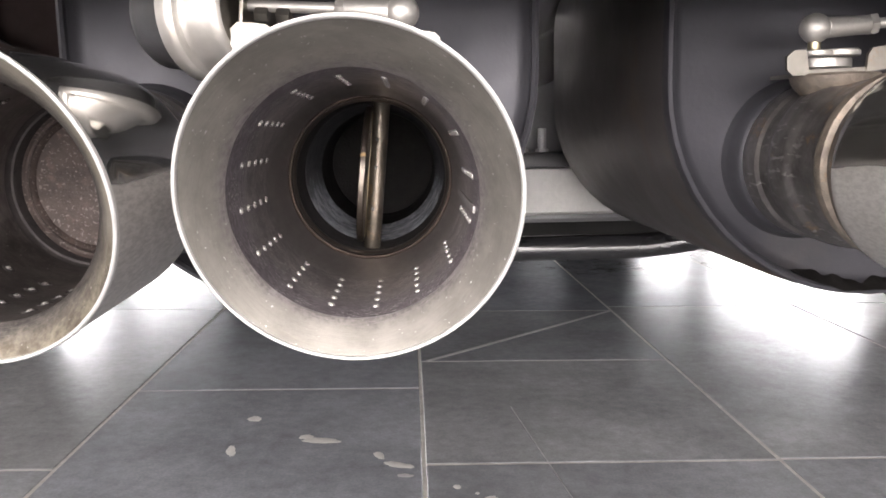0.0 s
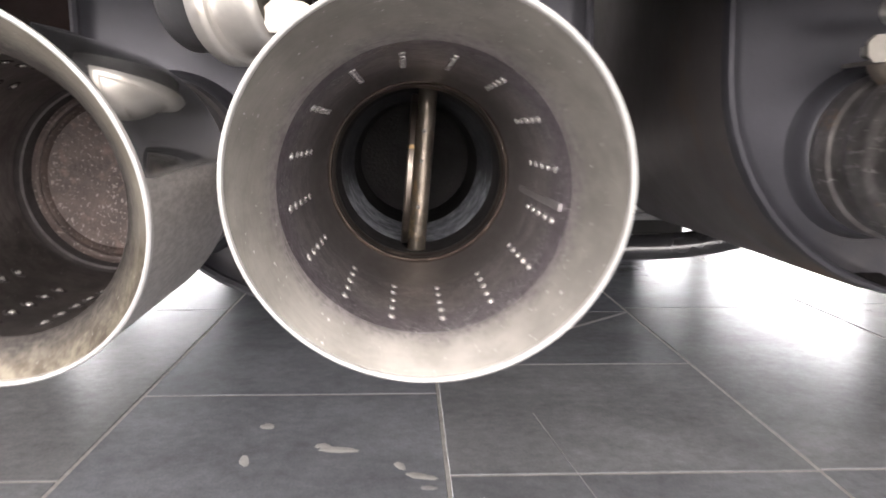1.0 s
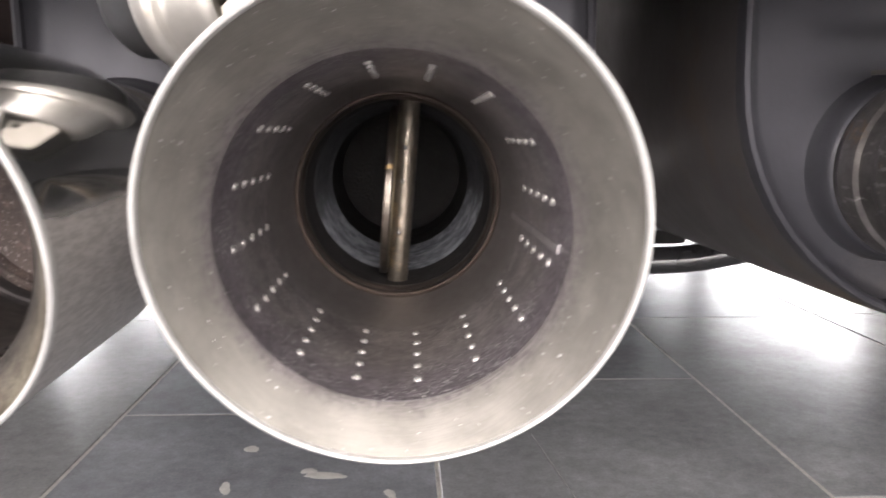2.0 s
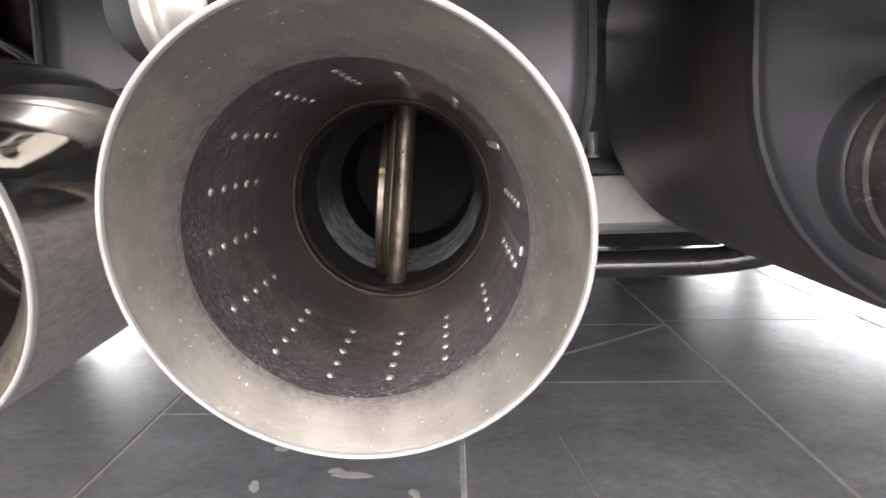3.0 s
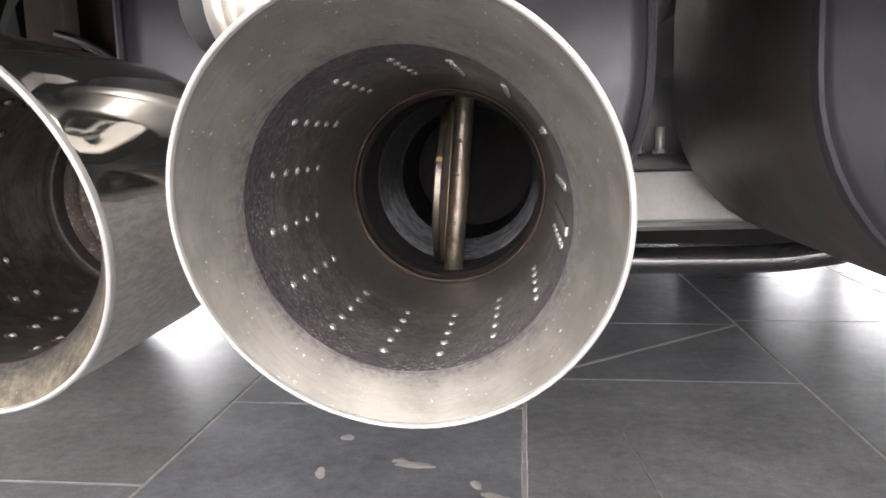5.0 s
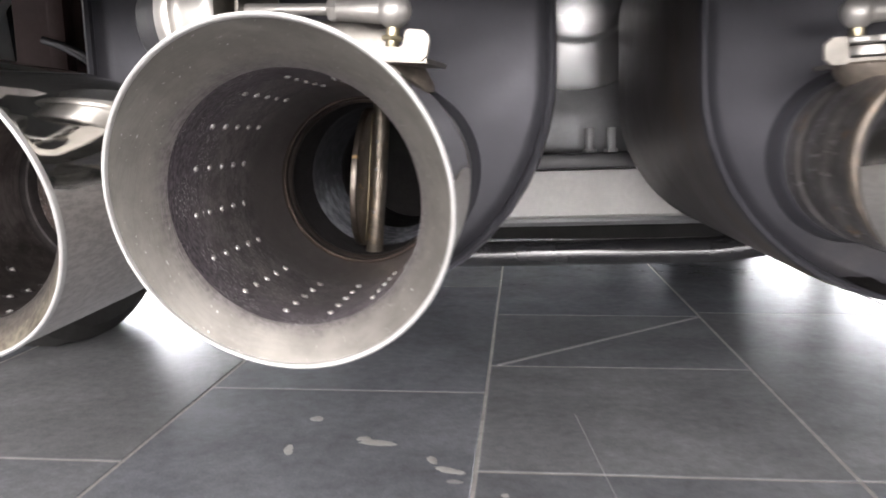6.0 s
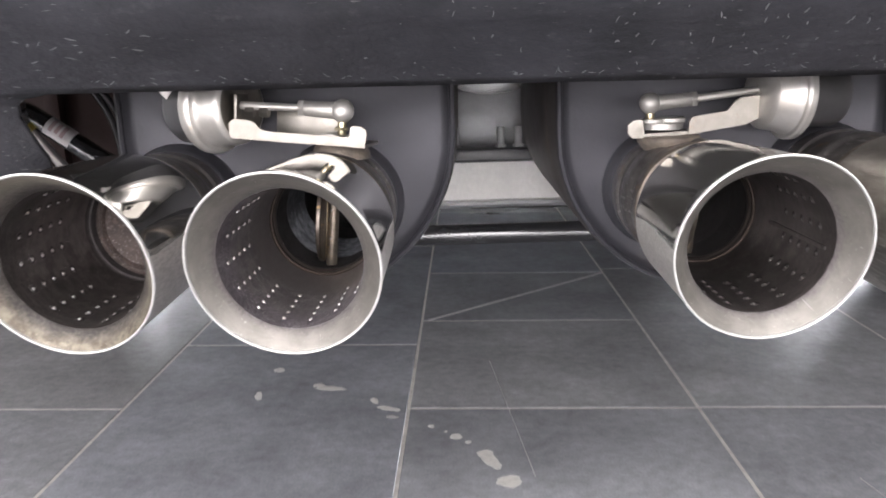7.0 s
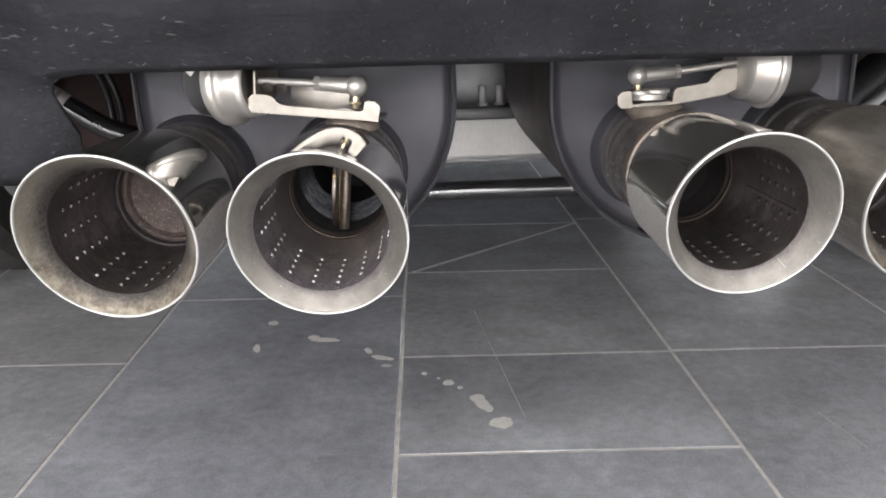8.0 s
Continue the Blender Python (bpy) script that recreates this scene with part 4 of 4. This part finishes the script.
def actuator_right():
    base = thing("valve_actuator", "nickel-plated valve actuator with canister, hooked bracket and ball-joint rod", "actuator", "valve actuators")
    cy, cz = 0.606, 0.3525
    m = along((0.430, cy, cz - 0.002), (0.496, cy + 0.010, cz - 0.005))
    can = part("canister", revolve([(0.0001, 0.0), (0.012, 0.0), (0.021, 0.001), (0.0245, 0.004), (0.0260, 0.017), (0.0285, 0.0215)], 48, m=m), ZINC, base)
    part("flange", revolve([(0.0262, 0.0205), (0.0305, 0.0210), (0.0318, 0.0225), (0.0315, 0.0265), (0.0300, 0.0280), (0.026, 0.0285)], 48, close=True, m=m), ZINC, can, "crimped bright flange")
    part("rear_cap", revolve([(0.0265, 0.028), (0.0230, 0.030), (0.0225, 0.055), (0.020, 0.059), (0.0001, 0.060)], 48, m=m), RUBBER, can, "dull black rear cap")
    bm = bmesh.new()
    sphere(bm, m @ Vector((-0.012, 0.016, 0.0225)), 0.0014, 10)
    part("vent_hole", bm, SOOT_DARK, can)
    ball = (0.355, 0.602, 0.3465)
    bm = bmesh.new()
    rod(bm, (0.386, 0.604, 0.3485), (0.436, 0.606, 0.354), 0.0027)
    part("rod", bm, BALL_STEEL, base)
    bm = bmesh.new()
    sphere(bm, ball, 0.0076, 24)
    rod(bm, (0.360, 0.602, 0.3467), (0.384, 0.604, 0.3483), 0.0053, 20, 0.0047)
    rod(bm, (0.3835, 0.604, 0.3483), (0.3875, 0.604, 0.3486), 0.0056, 6)
    sock = part("ball_socket", bm, BALL_STEEL, base, "satin steel ball socket")
    bm = bmesh.new()
    rod(bm, (0.355, 0.602, 0.335), (0.355, 0.602, 0.343), 0.0031)
    part("stud", bm, BRASS, sock, "small yellow-plated stud")
    mb = Matrix.Translation((0.339, 0.596, 0.3225)) @ pose(0, 0, 0, 0, -3.0, 4)
    bm = bmesh.new()
    tab = [(0.0, 0.003), (0.003, 0.0), (0.043, -0.0005), (0.043, 0.0020), (0.0115, 0.0025), (0.0105, 0.0125), (0.004, 0.0125), (0.0, 0.0095)]
    arm = [(0.042, -0.0005), (0.043, 0.0085), (0.0455, 0.0115), (0.070, 0.0135), (0.0755, 0.0195), (0.081, 0.0220), (0.0955, 0.0225), (0.0955, 0.0080), (0.083, 0.0030)]
    extrude_xz(bm, tab, 0, 0.002, mb)
    extrude_xz(bm, arm, -0.001, 0.0012, mb)
    box(bm, 0.009, 0.046, 0.001, 0.034, -0.0005, 0.0015, 0.0, mb)
    part("bracket", bm, BRACKET, base, "folded plated steel bracket")
    bm = bmesh.new()
    rod(bm, (0.366, 0.618, 0.327), (0.366, 0.618, 0.3325), 0.0160, 28)
    rod(bm, (0.357, 0.604, 0.3325), (0.357, 0.604, 0.3355), 0.0085, 24)
    rod(bm, (0.370, 0.606, 0.3325), (0.370, 0.606, 0.3360), 0.0105, 24)
    part("lever", bm, BALL_STEEL, base)
    bm = bmesh.new()
    revolve([(0.0160, -0.004), (0.0195, 0.0), (0.0215, 0.003), (0.0222, 0.0060), (0.0210, 0.0072), (0.0001, 0.0074)], 40, bm=bm, m=along((0.369, 0.606, 0.3165), (0.369, 0.606, 0.3235)))
    part("boss", bm, WELD, base, "brown heat-coloured pivot boss")
    return base


actuator_left()
actuator_right()

# ---- running gear seen between and beside the mufflers ----
def patch(m, r, s0, s1, centre, half):
    """A thin curved sticker on a tube that runs along y."""
    bm = bmesh.new()
    rows = []
    for i in range(17):
        a = radians(centre - half + 2 * half * i / 16)
        rows.append([bm.verts.new(m @ Vector((q * math.cos(a), s, q * math.sin(a)))) for q, s in ((r, s0), (r, s1), (r - 0.0006, s1), (r - 0.0006, s0))])
    for a, b in zip(rows, rows[1:]):
        for k in range(4):
            bm.faces.new((a[k], a[(k + 1) % 4], b[(k + 1) % 4], b[k]))
    bm.faces.new(rows[0])
    bm.faces.new(rows[-1][::-1])
    return bm


BAR_Y, BAR_R = 0.978, 0.0125
BAR_HALF = ((0.0, 0.1815), (0.13, 0.1815), (0.19, 0.190), (0.26, 0.216), (0.35, 0.250), (0.42, 0.265), (0.455, 0.279), (0.4915, 0.306), (0.5530, 0.349))


def bar_z(d):
    """Height of the bar's middle at a distance from the car's middle, rounded at its bends."""
    total = 0.0
    for k in range(-3, 4):
        e = abs(d + 0.006 * k)
        z = BAR_HALF[-1][1]
        for (da, za), (db, zb) in zip(BAR_HALF, BAR_HALF[1:]):
            if e <= db:
                z = za + (zb - za) * (e - da) / (db - da)
                break
        total += z
    return total / 7


def anti_roll_bar():
    base = thing("anti_roll_bar", "glossy black anti-roll bar with a paper label, behind the mufflers", "anti-roll bar")
    bm = bmesh.new()
    rings = []
    for i in range(113):
        d = -0.546 + 1.092 * i / 112
        slope = (bar_z(d + 0.003) - bar_z(d - 0.003)) / 0.006
        up = Vector((-slope, 0, 1)).normalized()
        c = Vector((CX + d, BAR_Y, bar_z(d)))
        rings.append([c + Vector((0, 1, 0)) * BAR_R * math.cos(2 * math.pi * k / 24) + up * BAR_R * math.sin(2 * math.pi * k / 24) for k in range(24)])
    loft(bm, rings, True, True)
    tube = part("tube", bm, SPRING, base)
    m = along((CX - 0.516, BAR_Y, bar_z(0.516)), (CX - 0.4915, BAR_Y, bar_z(0.4915)))
    facing = max(range(72), key=lambda k: (m.to_3x3() @ Vector((math.cos(radians(5 * k)), 0, math.sin(radians(5 * k))))).dot(Vector((0.3, -0.85, 0.45))))
    part("label", patch(m, BAR_R + 0.0005, -0.004, 0.030, 5 * facing, 62), LABEL, tube, "pale paper label, its print unreadable")
    for k in range(3):
        part("print_bar", patch(m, BAR_R + 0.0008, 0.001 + 0.0075 * k, 0.0055 + 0.0075 * k, 5 * facing + 6, 36 - 5 * (k % 2)), LABEL_INK, tube)
    for sgn in (-1, 1):
        bm = bmesh.new()
        rod(bm, (CX + sgn * 0.34 - 0.012, BAR_Y, bar_z(0.34) - 0.004 * sgn), (CX + sgn * 0.34 + 0.012, BAR_Y, bar_z(0.34) + 0.004 * sgn), 0.021, 24)
        part("bush", bm, RUBBER, base)
    return base


anti_roll_bar()

beam = thing("crossmember", "pale cast aluminium crossmember behind the anti-roll bar", "crossmember")
SPAN = (CX - 0.55, CX - 0.30, CX - 0.1, CX + 0.1, CX + 0.30, CX + 0.55)
bm = bmesh.new()
prof = [(1.106, 0.257), (1.095, 0.254), (1.088, 0.206), (1.092, 0.200), (1.16, 0.201), (1.22, 0.206), (1.22, 0.256)]
loft(bm, [[(x, y, z) for y, z in prof] for x in SPAN], True, True)
part("web", bm, CAST, beam)
bm = bmesh.new()
prof = [(1.0865, 0.203), (1.0855, 0.199), (1.088, 0.1950), (1.098, 0.1935), (1.16, 0.196), (1.16, 0.199), (1.092, 0.199)]
loft(bm, [[(x, y, z) for y, z in prof] for x in SPAN], True, True)
part("lower_lip", bm, HOUSING, beam, "rounded lower edge")

diff = thing("differential", "grey cast aluminium differential housing between the mufflers", "differential")
DX = 0.262
part("case", revolve([(0.0001, -0.05), (0.055, -0.05), (0.070, -0.045), (0.073, -0.02), (0.073, 0.0), (0.112, 0.010), (0.120, 0.014), (0.121, 0.028), (0.118, 0.032), (0.118, 0.20), (0.0001, 0.20)], 48,
                     m=pose(DX, 1.10, 0.462)), BARREL, diff, "bright barrel-shaped case with a rolled band")
bm = bmesh.new()
box(bm, DX - 0.085, DX + 0.085, 1.125, 1.25, 0.272, 0.36, 0.008)
part("lower_housing", bm, HOUSING, diff, "grey lower housing")
bm = bmesh.new()
box(bm, DX - 0.16, DX + 0.16, 1.075, 1.14, 0.257, 0.2735, 0.003)
part("flange", bm, BLACK_METAL, diff, "dark bolted flange")
for bx in (-0.048, 0.012, 0.035):
    bm = bmesh.new()
    rod(bm, (DX + bx, 1.100, 0.272), (DX + bx, 1.100, 0.300), 0.0048, 12)
    rod(bm, (DX + bx, 1.100, 0.272), (DX + bx, 1.100, 0.277), 0.0075, 6)
    part("bolt", bm, CAST_GREY, diff)


def control_arm():
    base = thing("control_arm", "black tubular suspension arm beside the muffler", "suspension arm")

    def at(dx, y, z):
        return (CX + dx, y, z)

    bm = bmesh.new()
    rod(bm, at(0.55, 0.93, 0.385), at(0.36, 0.90, 0.245), 0.019, 24, 0.021)
    tube = part("arm_tube", bm, BLACK_METAL, base)
    bm = bmesh.new()
    rod(bm, at(0.55, 0.905, 0.355), at(0.40, 0.890, 0.250), 0.006)
    part("brake_line", bm, CAST_GREY, tube, "thin grey line along the arm")
    bm = bmesh.new()
    rod(bm, at(0.36, 0.87, 0.245), at(0.36, 0.93, 0.245), 0.028, 24)
    part("bush", bm, RUBBER, base)
    bm = bmesh.new()
    box(bm, CX + 0.34, CX + 0.36, 0.90, 0.95, 0.24, 0.54, 0.004)
    part("hanger", bm, UNDER, base)
    return base


control_arm()


def stabiliser_link():
    """A drop link hung on the end of the anti-roll bar."""
    base = thing("stabiliser_link", "polished steel stabiliser link hung on the anti-roll bar", "link")
    eye, foot = Vector((-0.3000, 0.960, 0.3500)), Vector((-0.250, 0.985, 0.268))
    way = (foot - eye).normalized()
    m = along(eye + Vector((-0.002, -0.010, 0.0)), eye + Vector((0.002, 0.012, 0.0)))
    part("eye", revolve([(0.0090, 0.002), (0.0105, -0.002), (0.0145, -0.003), (0.0172, 0.001), (0.0178, 0.010), (0.0172, 0.019), (0.0145, 0.022), (0.0105, 0.021), (0.0090, 0.018)], 40, close=True, m=m), CHROME, base,
         "round polished eye")
    bm = bmesh.new()
    rod(bm, eye + Vector((0, 0.0, 0)), eye + Vector((0.001, 0.010, 0)), 0.0088, 24)
    part("bush", bm, RUBBER, base)
    bm = bmesh.new()
    rod(bm, eye + way * 0.013, eye + way * 0.033, 0.0085, 24, 0.0070)
    rod(bm, eye + way * 0.031, foot, 0.0058, 24)
    part("rod", bm, BALL_STEEL, base, "grey steel rod")
    bm = bmesh.new()
    rod(bm, eye + way * 0.027, eye + way * 0.036, 0.0095, 6)
    part("nut", bm, YELLOW, base, "yellow-plated nut")
    return base


stabiliser_link()
for sgn in (-1, 1):
    bm = bmesh.new()
    xa, xb = sorted((CX + sgn * 0.32, CX + sgn * 0.60))
    box(bm, xa, xb, 1.05, 1.06, 0.21, 0.535, 0.003)
    box(bm, xa + 0.05, xa + 0.07, 1.03, 1.05, 0.23, 0.53, 0.004)
    solid("splash_shield", bm, SHIELD, "dull dark brown splash shield behind the suspension arm", "splash shield")

for dx, drop in ((0.0, 0.0), (0.013, 0.004)):
    bm = bmesh.new()
    way = []
    for i in range(17):
        u = i / 16
        way.append(Vector((-0.300 + dx + 0.097 * math.sin(1.57 * u), 1.028, 0.410 - drop - 0.045 * u - 0.085 * u * u)))
    rings = []
    for i, p in enumerate(way):
        run = (way[min(i + 1, 16)] - way[max(i - 1, 0)]).normalized()
        side = run.cross(Vector((0, 1, 0)))
        rings.append([p + 0.0042 * (Vector((0, 1, 0)) * math.cos(2 * math.pi * k / 12) + side * math.sin(2 * math.pi * k / 12)) for k in range(12)])
    loft(bm, rings, True, True)
    solid("hose", bm, HOSE, "glossy black rubber hose hanging in front of the splash shield", "hose", "hoses beside the muffler")

# the car's rear leans a little on its springs
LEAN = pose(CX, 0, 0.28) @ pose(0, 0, 0, 0, -1.2, 0) @ pose(-CX, 0, -0.28)
HUNG = {"rear_bumper", "hose", "stabiliser_link", "muffler", "exhaust_tip", "valve_actuator", "anti_roll_bar", "crossmember", "differential", "control_arm", "splash_shield"}
for ob in list(bpy.data.objects):
    if ob.parent is None and ob.name.split(".")[0] in HUNG:
        ob.matrix_world = LEAN @ ob.matrix_world

# ---- marks on the floor ----


def blotch(name, x, y, rx, ry, turn, material, label, category, group="", seed=0, h=0.0003, ragged=1.0):
    rng = random.Random(seed)
    bm = bmesh.new()
    n = 48
    ph = [rng.uniform(0, 6.28) for _ in range(4)]

    def rr(a):
        return 1 + ragged * (0.07 * math.sin(2 * a + ph[0]) + 0.06 * math.sin(3 * a + ph[1]) + 0.05 * math.sin(5 * a + ph[2]) + 0.04 * math.sin(9 * a + ph[3]))

    c, s = math.cos(radians(turn)), math.sin(radians(turn))
    top, low = [], []
    for i in range(n):
        a = 2 * math.pi * i / n
        for ring, k, z in ((top, 0.96, h), (low, 1.0, 0.00003)):
            u, v = rx * k * rr(a) * math.cos(a), ry * k * rr(a) * math.sin(a)
            ring.append(bm.verts.new((x + c * u - s * v, y + s * u + c * v, z)))
    mid = bm.verts.new((x, y, h))
    for i in range(n):
        bm.faces.new((top[i], top[(i + 1) % n], mid))
    for i in range(n):
        j = (i + 1) % n
        bm.faces.new((low[i], low[j], top[j], top[i]))
    return solid(name, bm, material, label, category, group)


for k, (x, y, rx, ry, turn) in enumerate([(0.264, 0.712, 0.0125, 0.011, 0), (0.2485, 0.753, 0.007, 0.020, 22), (0.243, 0.767, 0.008, 0.009, 0), (0.214, 0.806, 0.006, 0.0075, 0),
                                          (0.2265, 0.793, 0.003, 0.004, 0), (0.187, 0.831, 0.0035, 0.004, 0), (0.203, 0.818, 0.002, 0.002, 0), (0.137, 0.878, 0.014, 0.006, -22),
                                          (0.119, 0.900, 0.004, 0.010, 20), (0.143, 0.855, 0.007, 0.004, 0), (0.0615, 0.938, 0.019, 0.007, -4), (-0.0140, 1.000, 0.007, 0.008, 0), (0.046, 0.948, 0.007, 0.006, 30), (-0.020, 0.915, 0.004, 0.014, 12)]):
    blotch("paint_spot", x, y, rx, ry, turn, PAINT_DRIP if k < 7 else SCUFF if k in (9,) else PAINT_DRIP, "dried whitish paint spot on the dark floor tile", "paint spot", "dried paint spots", k, 0.00006 + 0.00001 * k)
blotch("damp_spot", 0.109, 0.641, 0.030, 0.020, 10, DAMP, "faint dark damp mark on a floor tile", "damp mark", "", 91, 0.00012, 2.6)


def scratch(x0, y0, x1, y1, w, material=SCUFF):
    d = Vector((x1 - x0, y1 - y0, 0))
    bm = bmesh.new()
    box(bm, 0, d.length, -w / 2, w / 2, 0.0001, 0.0005, 0, Matrix.Translation((x0, y0, 0)) @ pose(0, 0, 0, 0, 0, math.degrees(math.atan2(d.y, d.x))))
    solid("floor_scratch", bm, material, "thin pale scratch across a floor tile", "scratch", "floor scratches")


scratch(0.171, 1.209, 0.484, 1.500, 0.0065)
scratch(0.257, 1.03, 0.289, 0.72, 0.0010, FAINT)
scratch(0.588, 0.717, 0.601, 0.644, 0.0010, FAINT)

# ---- floor tiles, last ----
JOINT = 0.0038
tile_mesh = {}


def tile(x0, x1, y0, y1, parent=floor):
    w, d = round(x1 - x0 - JOINT, 4), round(y1 - y0 - JOINT, 4)
    if (w, d) not in tile_mesh:
        bm = bmesh.new()
        e = 0.0006
        lo = [(-w / 2, -d / 2, -0.009), (w / 2, -d / 2, -0.009), (w / 2, d / 2, -0.009), (-w / 2, d / 2, -0.009)]
        mid = [(x, y, -e) for x, y, _ in lo]
        up = [(x * (1 - 2 * e / w), y * (1 - 2 * e / d), 0) for x, y, _ in lo]
        loft(bm, [lo, mid, up], cap1=True)
        tile_mesh[w, d] = link_mesh("tile", bm, TILE)
    o = new("tile", tile_mesh[w, d])
    o.parent = parent
    o.matrix_basis = pose((x0 + x1) / 2, (y0 + y1) / 2, 0)


def rest_tiles(cells):
    bm = bmesh.new()
    for x0, x1, y0, y1 in cells:
        box(bm, x0 + JOINT / 2, x1 - JOINT / 2, y0 + JOINT / 2, y1 - JOINT / 2, -0.009, 0)
    return bm


W, D = 0.3265, 0.653


def column(k):
    """The joint on the near side of column k."""
    return 0.160 + W * (k - 1)


OFFSET = {0: 1.097, 1: 0.878, 2: 0.880, -1: 0.878}
far = []
for k in range(-15, 17):
    a, b = column(k), column(k + 1)
    if a < X0 or b > X1:
        continue
    y = OFFSET.get(k, 0.9 + 0.2176 * (k % 3))
    rows = [y + D * j for j in range(-10, 14)]
    if k == 1:
        rows = sorted([r for r in rows if not 1.3 < r < 1.6] + [0.654, 1.207, 1.505])
    for r0, r1 in zip(rows, rows[1:]):
        if r0 < Y0 or r1 > Y1:
            continue
        if -3.0 < a < 3.2 and -1.2 < r0 < 5.5:
            tile(a, b, r0, r1)
        else:
            far.append((a, b, r0, r1))
rest = part("far_tiles", rest_tiles(far), TILE, floor, smooth=0)
tagged(rest, kind="stuff")
